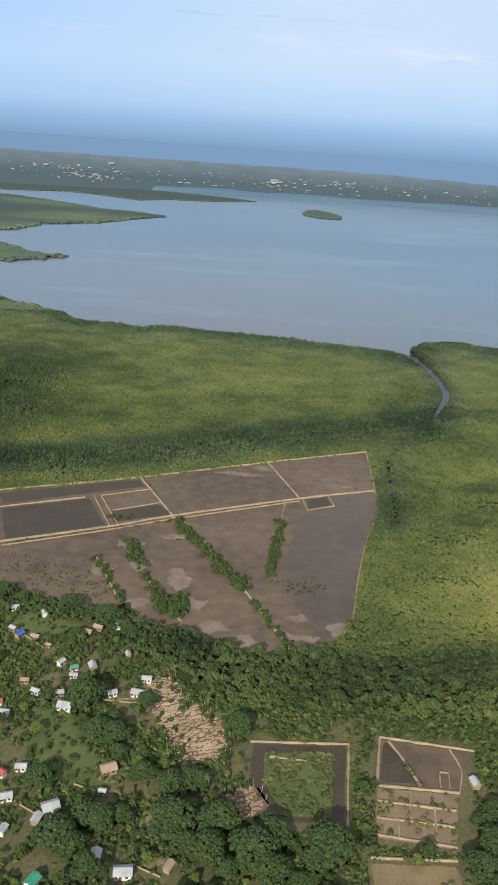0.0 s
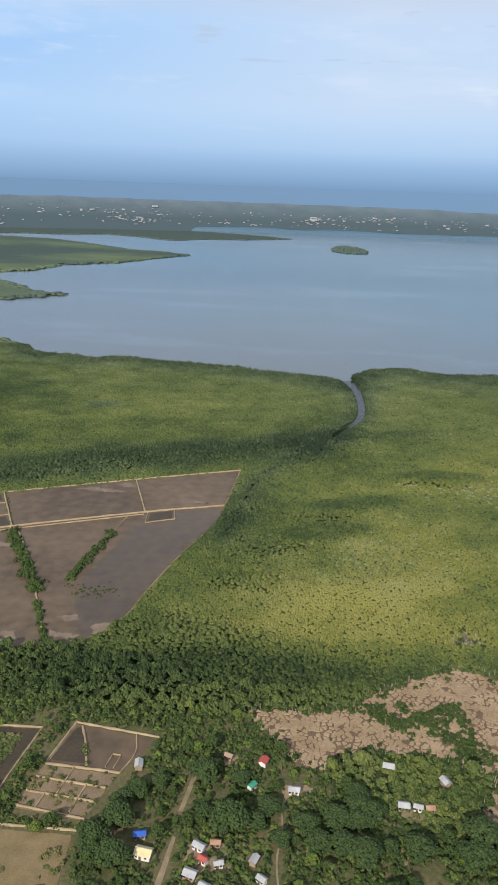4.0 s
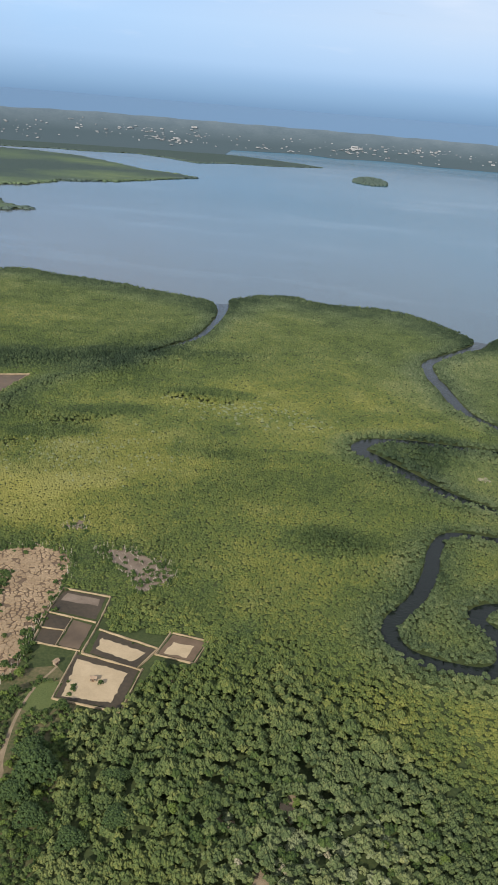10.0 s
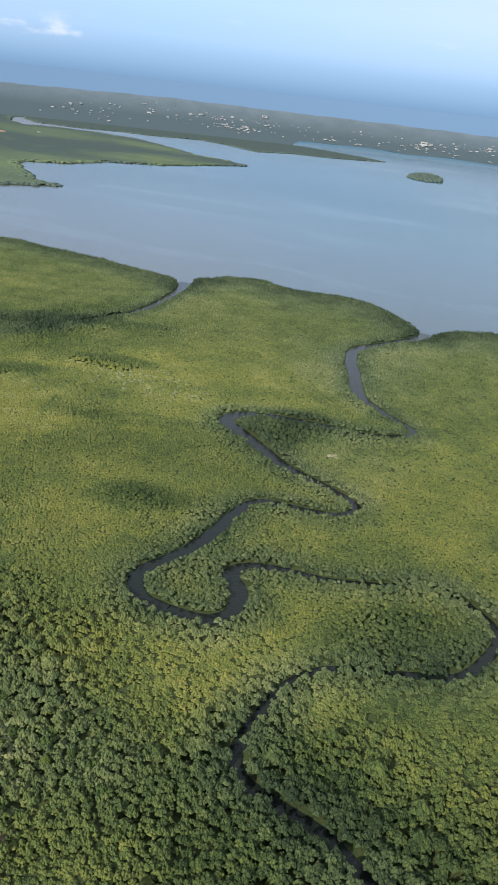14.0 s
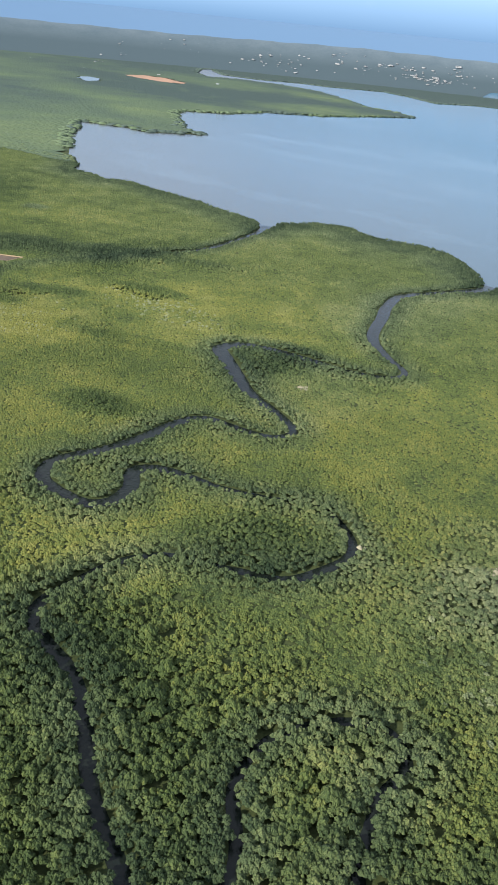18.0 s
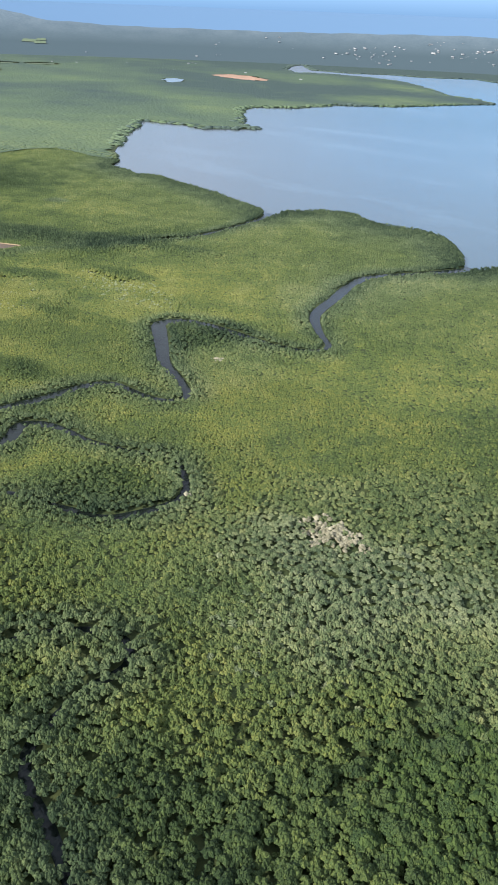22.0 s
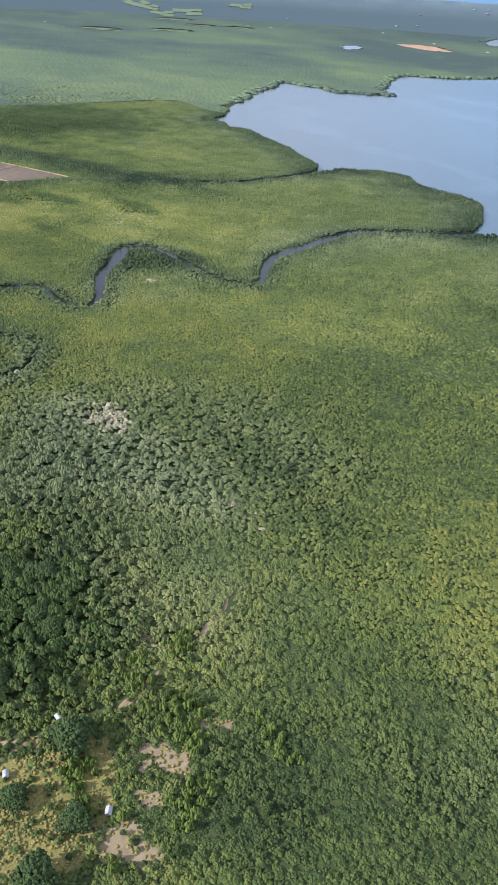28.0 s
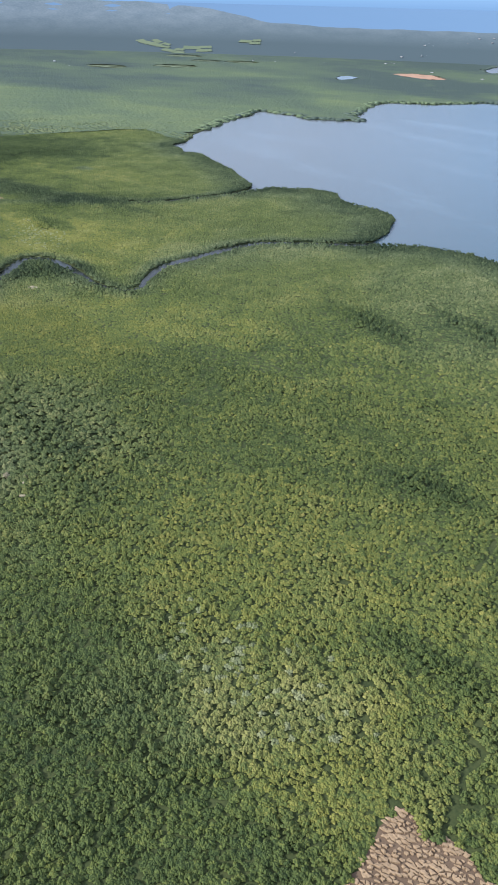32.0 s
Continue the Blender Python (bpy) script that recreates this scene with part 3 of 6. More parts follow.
def distance_haze(m):
    # Paints haze into the base colour, paler and bluer further from the middle.
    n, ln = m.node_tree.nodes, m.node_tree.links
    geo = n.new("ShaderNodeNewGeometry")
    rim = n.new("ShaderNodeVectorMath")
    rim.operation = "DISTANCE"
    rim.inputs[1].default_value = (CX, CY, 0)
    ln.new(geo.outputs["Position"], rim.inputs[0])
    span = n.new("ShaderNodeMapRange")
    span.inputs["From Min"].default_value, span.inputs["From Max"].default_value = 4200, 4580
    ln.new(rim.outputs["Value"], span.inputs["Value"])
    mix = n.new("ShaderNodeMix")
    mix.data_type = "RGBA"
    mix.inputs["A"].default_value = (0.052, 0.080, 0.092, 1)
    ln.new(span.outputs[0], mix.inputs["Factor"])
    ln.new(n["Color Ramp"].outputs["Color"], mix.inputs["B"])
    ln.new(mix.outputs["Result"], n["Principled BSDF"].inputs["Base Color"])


distance_haze(M["far_land"])
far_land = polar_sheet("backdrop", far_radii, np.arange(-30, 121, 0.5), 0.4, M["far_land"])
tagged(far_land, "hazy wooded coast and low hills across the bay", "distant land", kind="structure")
ISLET = curve([(151, 2940), (157, 3080), (205, 3170), (272, 2950), (228, 2850)], 20, True)
flat("islet", ISLET, 0.1, M["soil"], label="small wooded islet out in the bay", category="islet", kind="structure")

# ---- rivers ----
CREEK = curve([(170, 858), (180, 809), (183, 739), (178, 694), (157, 639), (144, 594), (123, 569), (102, 525), (96, 485), (91, 421)])
RIVER_A = curve([(462, 825), (457, 807), (434, 768), (406, 720), (409, 677), (418, 647), (433, 594), (459, 563), (483, 543), (481, 527), (456, 515), (422, 512), (388, 508), (364, 499), (357, 483), (369, 471)])
RIVER_B = curve([(369, 471), (394, 450), (418, 430), (444, 418), (466, 405), (469, 397), (462, 386), (445, 382), (417, 379), (408, 360), (405, 333), (398, 307), (389, 289), (387, 276), (395, 264), (410, 260)])
RIVER_C = curve([(410, 260), (428, 261), (437, 271), (435, 288), (426, 300), (433, 311), (451, 316), (472, 318), (498, 327), (520, 338), (536, 331), (550, 319), (554, 306), (549, 289), (539, 272), (521, 265), (501, 258)])
RIVER_D = curve([(501, 258), (485, 252), (473, 236), (468, 213), (466, 195), (472, 184), (488, 178), (506, 172), (526, 157), (547, 138), (575, 121), (596, 95), (606, 55)])
CREEK_B = curve([(596, 115), (597, 144), (581, 168), (579, 187), (587, 204), (600, 217), (613, 221), (624, 212), (622, 194), (624, 181), (627, 166), (638, 155), (660, 149), (690, 138)])
river = thing("river", Matrix(), "dark winding tidal river through the mangroves", "river", kind="structure")
RIVERS = ((CREEK, [16, 8, 7, 6.5, 5, 2, 2, 2, 2, 2]), (RIVER_A, [14, 9, 10, 11, 10, 5, 4.5, 10, 12]), (RIVER_B, [12, 10, 7, 5, 6, 8, 8, 8]),
          (RIVER_C, [8, 8, 9, 5, 3.5, 2.6, 4, 5.5, 5.5, 3.2]), (RIVER_D, [3.6, 4.6, 5.8, 6, 6, 6, 6, 6]), (CREEK_B, [4.4, 4.8, 3.8, 4.2, 4.6, 4.2]))
for line, w in RIVERS:
    ribbon("reach", line, w, 0.15, M["river"], river)


def bank_off(line, widths, x, y, verge):
    """How far places are from the edge of a river of changing width, with an open verge beside its broad reaches."""
    best = np.full(x.shape, 1e9)
    w = np.interp(np.linspace(0, 1, len(line)), np.linspace(0, 1, len(widths)), widths) / 2
    near = np.nonzero((x > line[:, 0].min() - 40) & (x < line[:, 0].max() + 40) & (y > line[:, 1].min() - 40) & (y < line[:, 1].max() + 40))[0]
    px, py, b, v = x[near], y[near], best[near], verge[near]
    for (qx, qy), half in zip(line, w):
        b = np.minimum(b, np.hypot(px - qx, py - qy) - half - v * min(max((half - 1.3) / 1.5, 0), 1))
    best[near] = b
    return best

# ---- ponds, cleared land ----
BIG_POND = [(-149, 425), (-68, 462), (14, 503), (86, 538), (84, 468), (82, 438), (70, 396), (60, 348), (53, 312), (45, 293), (26, 285), (3, 280), (-19, 296), (-45, 301), (-63, 307), (-87, 314), (-115, 326), (-203, 327), (-223, 385)]
pond = flat("pond", BIG_POND, 0.10, M["mud"], label="large drained brown fish pond with muddy floor", category="pond", kind="structure")
CLEARED = {
    "a": [(-34, 245), (-33, 256), (-28, 268), (-24, 262), (-18, 250), (-6, 242), (1, 232), (-2, 219), (-14, 215), (-22, 226), (-27, 238)],
    "b": [(1, 204), (10, 208), (14, 199), (7, 192), (0, 194)],
    "c": [(121, 252), (125, 255), (143, 256), (162, 262), (181, 278), (210, 297), (229, 291), (236, 263), (238, 229), (242, 206), (234, 193), (217, 193), (208, 210), (216, 227), (198, 235), (168, 235), (153, 223), (141, 228), (133, 238)],
    "d": [(238, 302), (256, 308), (275, 300), (283, 291), (272, 272), (262, 284)],
    "e": [(213, 317), (219, 329), (226, 319)],
    "f": [(985, 406), (988, 397), (992, 387), (998, 376), (1012, 366), (1040, 372), (1046, 410), (1030, 418), (1016, 412), (1008, 413), (1001, 412), (997, 405), (992, 408)],
}
VILLAGE = [(-263, 309), (-101, 302), (-59, 294), (-30, 268), (0, 246), (102, 248), (122, 248), (152, 219), (208, 188), (258, 214), (275, 190), (282, 165), (290, 121), (300, 40), (-260, 40)]
SQUARES = [[(7, 188), (7, 229), (46, 233), (41, 189)], [(48, 186), (53, 237), (92, 236), (78, 184)], [(235, 194), (235, 267), (261, 267), (265, 242), (310, 250), (312, 229), (294, 225), (291, 193)], [(43, 151), (45, 182), (74, 183), (78, 152)]]


# ---- woods ----
def domes(count, rings, sides, crest=1.0):
    """Rough leafy domes of unit size."""
    out = []
    rs = np.random.RandomState(11)
    for _ in range(count):
        v = [(rs.normal(0, 0.1), rs.normal(0, 0.1), crest + rs.normal(0, 0.1))]
        for k in range(1, rings + 1):
            f = k / rings
            for s in range(sides):
                a = 2 * math.pi * (s + 0.5 * (k % 2) + rs.uniform(-0.2, 0.2)) / sides
                r = math.sin(0.35 + f * 1.35) * rs.uniform(0.72, 1.25)
                v.append((r * math.cos(a), r * math.sin(a), max(0.0, math.cos(f * 1.5)) * rs.uniform(0.75, 1.2) - 0.1 * (k == rings)))
        faces = [(0, 1 + s, 1 + (s + 1) % sides) for s in range(sides)]
        for k in range(rings - 1):
            a, b = 1 + k * sides, 1 + (k + 1) * sides
            for s in range(sides):
                t = (s + 1) % sides
                faces += [(a + s, b + s, b + t), (a + s, b + t, a + t)]
        out.append((np.array(v), np.array(faces)))
    return out




def clusters(count, heads_each, reach, sides):
    """Crowns of several small leafy heads each, lower towards the rim."""
    out, heads = [], domes(8, 1, sides, 0.9)
    rs = np.random.RandomState(29)
    for k in range(count):
        vs, fs, n = [], [], 0
        for q in range(heads_each):
            v, f = heads[rs.randint(8)]
            a, r = 2.4 * q + rs.uniform(-0.4, 0.4), reach * math.sqrt(q / heads_each) * rs.uniform(0.85, 1.15)
            s, t = rs.uniform(0.36, 0.56) * (1.0 if heads_each > 6 else 1.25), (1.05 - 0.5 * r * r) * rs.uniform(0.8, 1.12)
            c, d = math.cos(a * 2), math.sin(a * 2)
            w = np.stack([s * (c * v[:, 0] - d * v[:, 1]) + r * math.cos(a), s * (d * v[:, 0] + c * v[:, 1]) + r * math.sin(a), t - (1 - v[:, 2]) * 0.5], 1)
            vs.append(w), fs.append(f + n)
            n += len(v)
        out.append((np.concatenate(vs), np.concatenate(fs)))
    return out


DOMES_NEAR = clusters(16, 8, 0.85, 5)
DOMES_BIG = clusters(12, 18, 0.95, 5)
DOMES_MID = clusters(16, 5, 0.75, 4)
DOMES = domes(16, 2, 4)
LOBES = domes(8, 1, 5, 0.8)
TUFTS = domes(16, 1, 5, 0.9)


def woods(name, x, y, z, size, tall, shapes, material, label, category, growth=None, silver_haze=None, facets=False):
    """Many crowns as one mesh."""
    rs = np.random.RandomState(len(x) % 1000)
    verts, faces, base, tones = [], [], 0, []
    pick, turn = rs.randint(0, len(shapes), len(x)), rs.uniform(0, 6.283, len(x))
    for k, (v, f) in enumerate(shapes):
        i = np.nonzero(pick == k)[0]
        if not len(i):
            continue
        c, s = np.cos(turn[i])[:, None], np.sin(turn[i])[:, None]
        px = x[i][:, None] + size[i][:, None] * (c * v[:, 0] - s * v[:, 1])
        py = y[i][:, None] + size[i][:, None] * (s * v[:, 0] + c * v[:, 1])
        pz = z[i][:, None] + tall[i][:, None] * v[:, 2]
        verts.append(np.stack([px, py, pz], -1).reshape(-1, 3))
        faces.append((f[None] + (np.arange(len(i)) * len(v))[:, None, None] + base).reshape(-1, 3))
        base += len(i) * len(v)
        if growth is not None:
            tones.append(np.stack([np.repeat(growth[i], len(v)), np.repeat(silver_haze[i], len(v))]))
    if not verts:
        return None
    v, f = np.concatenate(verts).astype(np.float32), np.concatenate(faces).astype(np.int32)
    me = bpy.data.meshes.new(name)
    me.vertices.add(len(v))
    me.vertices.foreach_set("co", v.ravel())
    me.loops.add(f.size)
    me.loops.foreach_set("vertex_index", f.ravel())
    me.polygons.add(len(f))
    me.polygons.foreach_set("loop_start", np.arange(0, f.size, 3, dtype=np.int32))
    me.polygons.foreach_set("use_smooth", np.full(len(f), not facets))
    me.update(calc_edges=True)
    if growth is not None:
        for key, value in zip(("growth", "silver_haze"), np.concatenate(tones, 1)):
            me.attributes.new(key, "FLOAT", "POINT").data.foreach_set("value", value.astype(np.float32))
    me.materials.append(material)
    return tagged(new(name, me), label, category, kind="stuff")


def soft(x, y, cx, cy, rx, ry, turn=0.0):
    """1 in the middle of an oval, fading slowly away."""
    c, s = math.cos(radians(turn)), math.sin(radians(turn))
    u, v = ((x - cx) * c + (y - cy) * s) / rx, (-(x - cx) * s + (y - cy) * c) / ry
    d = np.sqrt(u * u + v * v) + 0.9 * (cloudy(x, y, 45) - 0.5) + 0.35 * (cloudy(x + 70, y, 12) - 0.5)
    return 1 / (1 + np.exp((d - 1) * 8))


def scatter(x0, x1, y0, y1, step, seed):
    rs = np.random.RandomState(seed)
    gx, gy = np.meshgrid(np.arange(float(x0), x1, step), np.arange(float(y0), y1, step * 0.87))
    gx[1::2] += step / 2
    return (gx + rs.uniform(-0.42, 0.42, gx.shape) * step).ravel(), (gy + rs.uniform(-0.42, 0.42, gx.shape) * step).ravel()


PATH = np.array([(0, 0), (200, -23), (350, -27), (500, -17), (627, 0), (770, 42), (900, 109), (1007, 182), (1100, 262)])


DRY = [(820, 232), (818, 244), (822, 252), (832, 250), (844, 244), (852, 240), (862, 222), (862, 200), (846, 190), (828, 196), (812, 208)]
BARE_SPOTS = [[(227, 154), (230, 166), (238, 166), (239, 156)], [(804, 217), (809, 222), (815, 236), (818, 228), (814, 219), (809, 214)], [(852, 232), (856, 246), (864, 245), (873, 249), (870, 240), (861, 231)],
              [(833, 254), (835, 265), (841, 271), (849, 270), (852, 264), (847, 259), (841, 253)], [(833, 279), (840, 290), (844, 287), (838, 277)], [(383, 146), (390, 149), (395, 142), (388, 134), (381, 136)],
              [(351, 141), (354, 146), (358, 138), (354, 132)], [(355, 168), (358, 177), (362, 172), (360, 165)], [(336, 158), (341, 162), (344, 156)], [(404, 132), (412, 134), (414, 127)],
              [(773, 273), (776, 278), (780, 279), (777, 274)], [(788, 279), (791, 283), (797, 283), (795, 279)], [(846, 248), (852, 257), (858, 256), (854, 248)]]
LAWNS = [[(-76, 240), (-60, 238), (-46, 222), (-41, 202), (-54, 200), (-67, 213)], [(312, 142), (323, 154), (352, 152), (348, 132), (330, 120), (314, 126)],
         [(224, 150), (236, 152), (244, 134), (238, 120), (220, 130)], [(255, 205), (268, 203), (264, 188), (252, 190)], [(-104, 298), (-80, 306), (-62, 298), (-75, 286), (-95, 278)]]


DARK_WOOD = [(690, 140), (708, 225), (735, 280), (770, 268), (790, 238), (798, 216), (785, 185), (755, 130)]
YELLOWS = [(-60, 690, 150, 45, 24, 0.10), (255, 545, 62, 42, 20, 0.12), (190, 515, 40, 14, 20, 0.10), (140, 330, 60, 36, 0, 0.10), (395, 590, 55, 62, 0, 0.11), (520, 455, 62, 115, -35, 0.11), (330, 480, 50, 45, 30, 0.14), (450, 230, 42, 40, 0, 0.14), (475, 300, 30, 24, 0, 0.16),
           (340, 350, 50, 40, 20, 0.10), (880, 455, 100, 62, 35, 0.12), (560, 640, 45, 40, 0, 0.04), (345, 172, 90, 55, 0, 0.13), (180, 405, 80, 55, 25, 0.25), (190, 335, 70, 36, 12, 0.24), (950, 395, 45, 30, 20, 0.20), (330, 300, 30, 40, 0, 0.08), (560, 340, 60, 60, 0, 0.08), (790, 290, 50, 36, 0, 0.10), (755, 265, 80, 50, 0, 0.06), (640, 330, 100, 60, 0, 0.08), (300, 620, 60, 80, 0, 0.10)]
DARKS = [(-66, 700, 16, 9, 24, -0.15), (0, 549, 270, 30, 26, -0.22), (105, 425, 60, 60, 0, -0.13), (232, 552, 34, 11, 10, -0.26), (176, 490, 30, 11, 25, -0.2), (152, 437, 36, 12, 25, -0.2), (513, 290, 36, 22, 10, -0.18), (357, 351, 34, 16, 10, -0.26), (395, 484, 46, 26, 60, -0.22),
         (540, 150, 90, 40, -20, -0.16), (905, 300, 60, 40, 25, -0.06), (692, 163, 48, 30, 0, -0.17), (455, 175, 60, 36, 0, -0.09), (310, 452, 80, 10, 15, -0.12), (325, 215, 45, 50, 0, -0.06), (345, 165, 95, 50, 0, -0.04), (757, 248, 46, 34, 0, -0.08), (850, 278, 42, 28, 20, -0.14), (640, 160, 60, 32, 20, -0.10), (852, 541, 34, 15, 20, -0.15), (705, 385, 80, 14, 8, -0.06),
         (143, 640, 40, 90, 0, -0.12), (-270, 650, 140, 180, 0, -0.24), (960, 345, 50, 30, 30, -0.05), (870, 330, 50, 40, 0, -0.05), (646, 669, 50, 17, 0, -0.16), (706, 732, 50, 17, 0, -0.14), (942, 457, 28, 10, 20, -0.12), (130, 285, 110, 18, 12, -0.14), (20, 262, 90, 24, 0, -0.16), (-70, 300, 60, 20, 0, -0.12), (660, 500, 60, 40, -20, -0.06), (330, 860, 130, 30, -10, -0.08)]
SILVERS = [(350, 168, 80, 50, 0, 0.3), (668, 372, 95, 58, 22, 0.5), (-66, 700, 16, 9, 24, 0.9), (720, 310, 90, 50, 0, 0.5), (185, 412, 75, 45, 25, 0.12), (420, 690, 60, 90, 0, 0.35), (915, 372, 52, 26, 60, 0.25), (0, 549, 260, 30, 26, 0.6), (440, 470, 50, 40, 0, 0.3), (640, 290, 60, 50, 0, 0.3), (390, 165, 40, 30, 0, 0.3), (350, 880, 160, 60, 0, 0.3), (650, 760, 160, 70, -30, 0.35)]


def grow():
    """The mangroves ahead of the line of flight: fine crowns close by, coarser ones further off."""
    parts_x = []
    for x0, x1, y0, y1, step, seed, ring in ((-160, 1220, 85, 580, 2.75, 3, 0), (-300, 1260, 150, 780, 1.65, 5, 1), (-430, 1200, 250, 960, 2.3, 7, 2), (-160, 1260, -110, 330, 5.5, 9, 3)):
        x, y = scatter(x0, x1, y0, y1, step, seed)
        close = away(PATH, x, y)
        keep = (close >= (100, 285, 480, 0)[ring]) & (close < (285, 480, 9000, 100)[ring])
        keep &= (x < 720 + (900 - y) * 1.15) & ((ring == 3) | (y > np.interp(x, PATH[:, 0], PATH[:, 1])))
        x, y, close = x[keep], y[keep], close[keep]
        keep = inside(land_line, x, y) & ~inside(BIG_POND, x, y) & ~inside(VILLAGE, x, y) & ~inside(DRY, x, y)
        for p in [*CLEARED.values(), *SQUARES, *BARE_SPOTS]:
            keep &= ~inside(p, x, y)
        parts_x.append(np.stack([x[keep], y[keep], close[keep], np.full(keep.sum(), ring)]))
    x, y, close, ring = np.concatenate(parts_x, 1)
    bank = np.full(x.shape, 1e9)
    for line, w in RIVERS:
        bank = np.minimum(bank, bank_off(line, w, x, y, 0.7 * (ring > 0) + 0.9 * (ring == 2)) - 0.25)
    trail = np.minimum(away([(816, 257), (815, 262), (812, 270), (808, 278)], x, y) - 0.8, away([(804, 290), (802, 299), (794, 314), (786, 326)], x, y))
    gully = np.minimum(away([(1000, 411), (990, 428), (985, 440), (975, 452)], x, y), away([(892, 545), (902, 535), (909, 522), (913, 512)], x, y))
    holes = np.minimum(np.hypot(x - 868, y - 411), np.hypot(x - 900, y - 478))
    keep = (bank > 0) & (trail > 1.3) & (gully > 1.1) & (holes > 2)
    x, y, close, ring, bank = x[keep], y[keep], close[keep], ring[keep], bank[keep]
    n1, n2, n3 = cloudy(x, y, 90), cloudy(x, y, 22), cloudy(x + 400, y, 7)
    coast = away([*SHORE_EAST[3:], *SHORE_MID, *SHORE_WEST], x, y)
    tall = np.clip(1 - bank / 16, 0, 1) * 0.6 + np.clip(1 - coast / 30, 0, 1) * 0.8
    tall += 0.9 * patch(x, y, 0, 549, 260, 24, 26) + 0.8 * patch(x, y, -230, 600, 90, 150) + 0.7 * patch(x, y, 143, 625, 36, 90)
    tall += 0.9 * patch(x, y, 395, 484, 42, 24, 60) + 0.8 * patch(x, y, 357, 351, 24, 11) + 0.7 * patch(x, y, 236, 540, 25, 11)
    tall += 0.8 * patch(x, y, 156, 462, 30, 11, 37) + 0.8 * patch(x, y, 132, 412, 36, 10, 25) + 0.8 * patch(x, y, 223, 536, 30, 10) + 0.7 * patch(x, y, 107, 363, 22, 10)
    tall += 0.8 * patch(x, y, 513, 290, 38, 24) + 0.9 * patch(x, y, 745, 240, 62, 55) + 0.6 * patch(x, y, 650, 300, 130, 55, -15) + 0.95 * patch(x, y, 620, 145, 230, 80)
    tall += 0.8 * patch(x, y, 345, 178, 92, 66) + 0.8 * patch(x, y, -40, 285, 250, 36) + 0.6 * patch(x, y, 480, 180, 60, 40) + 0.6 * patch(x, y, 705, 385, 80, 17, 8) + 0.7 * patch(x, y, 852, 541, 24, 10, 20)
    tall += 0.6 * patch(x, y, 646, 669, 44, 15) + 0.6 * patch(x, y, 706, 732, 44, 15) + 0.6 * patch(x, y, 942, 457, 24, 8, 20) + 0.2 * patch(x, y, 130, 290, 110, 24)
    tall = np.clip(tall + (n2 - 0.5) * 0.55, 0, 1)
    # how yellow and low, or dark and tall, each place has grown
    growth = 0.485 + 0.16 * (n1 - 0.5) + 0.22 * (n2 - 0.5) + 0.16 * (n3 - 0.5)
    for cx, cy, rx, ry, turn, by in YELLOWS + DARKS:
        growth += (0.95 * by if by > 0 else 1.05 * by) * soft(x, y, cx, cy, rx, ry, turn)
    growth -= 0.10 * np.clip(1 - bank / 14, 0, 1) + 0.20 * np.clip(1.5 - coast / 34, 0, 1)
    # silvery banks and shore; the wide last term is haze put into the colour
    silver_haze = 0.75 * np.clip(1 - bank / 20, 0, 1) + 0.65 * np.clip(1.4 - coast / 45, 0, 1) + 0.4 * np.clip(1 - coast / 300, 0, 1)
    for cx, cy, rx, ry, turn, by in SILVERS:
        silver_haze += by * soft(x, y, cx, cy, rx, ry, turn)
    silver_haze = np.clip(0.8 * silver_haze + 0.4 * (n2 - 0.5), 0, 0.85)
    yellow = np.clip((growth - 0.42) * 4, 0, 1)
    pale = patch(x, y, 185, 412, 70, 50, 20) * 0.15 + patch(x, y, 632, 338, 14, 9) + patch(x, y, 915, 392, 50, 26, 20) * 0.2 + patch(x, y, 660, 290, 60, 60) * 0.3 + patch(x, y, 374, 150, 34, 26) * 0.9
    pale += patch(x, y, 440, 463, 5, 4) * 1.3 + 0.35 * patch(x, y, 270, 520, 70, 24)
    rs = np.random.RandomState(8)
    roll = rs.rand(len(x))
    kind = np.where(roll < pale * 0.6, 3, np.where(0.5 + 0.5 * (roll - 0.5) < tall, np.where(rs.rand(len(x)) < 0.8, 2, 1), np.where(rs.rand(len(x)) < yellow, 0, 1)))
    wood = np.clip(patch(x, y, 345, 175, 100, 70) + patch(x, y, 745, 235, 80, 70) + patch(x, y, 650, 160, 200, 80) + patch(x, y, -40, 280, 250, 40) + patch(x, y, 150, 240, 80, 40), 0, 1)
    gap = rs.rand(len(x)) < np.where(kind == 0, 0.015 * (ring == 0), 0.02 + 0.08 * wood + 0.08 * (n3 < 0.33))
    wood, old = np.maximum(wood, inside(DARK_WOOD, x, y)) * (ring == 0), inside(DARK_WOOD, x, y) * (ring == 0)
    olive = 0.75 * soft(x, y, 668, 372, 95, 58, 22) * (ring < 2)
    size = np.choose(ring.astype(int), (1.72, 1.15, 1.62, 4.2)) * rs.uniform(0.7, 1.35, len(x)) * (1 + 0.15 * tall + 0.3 * olive + 0.2 * wood * rs.rand(len(x)))
    high = (1.1 + 2.5 * tall + 1.8 * wood + 1.2 * olive + 1.3 * (n2 - 0.4) + 2.2 * (n3 - 0.45) * (0.6 + wood)) * rs.uniform(0.7, 1.4, len(x))
    high = np.clip(high + 0.35 * (ring == 0) * np.clip(1 - bank / 6, 0, 1), 0.6, 6)
    gap |= rs.rand(len(x)) < 0.22 * olive
    # broad old trees with low ones between them
    broad = (rs.rand(len(x)) < 0.03 * wood + 0.21 * old) & (kind != 0) & (bank > 2.5)
    size = np.where(broad, rs.uniform(2.0, 3.4, len(x)), size)
    high = np.where(broad, rs.uniform(4.2, 8.0, len(x)), high)
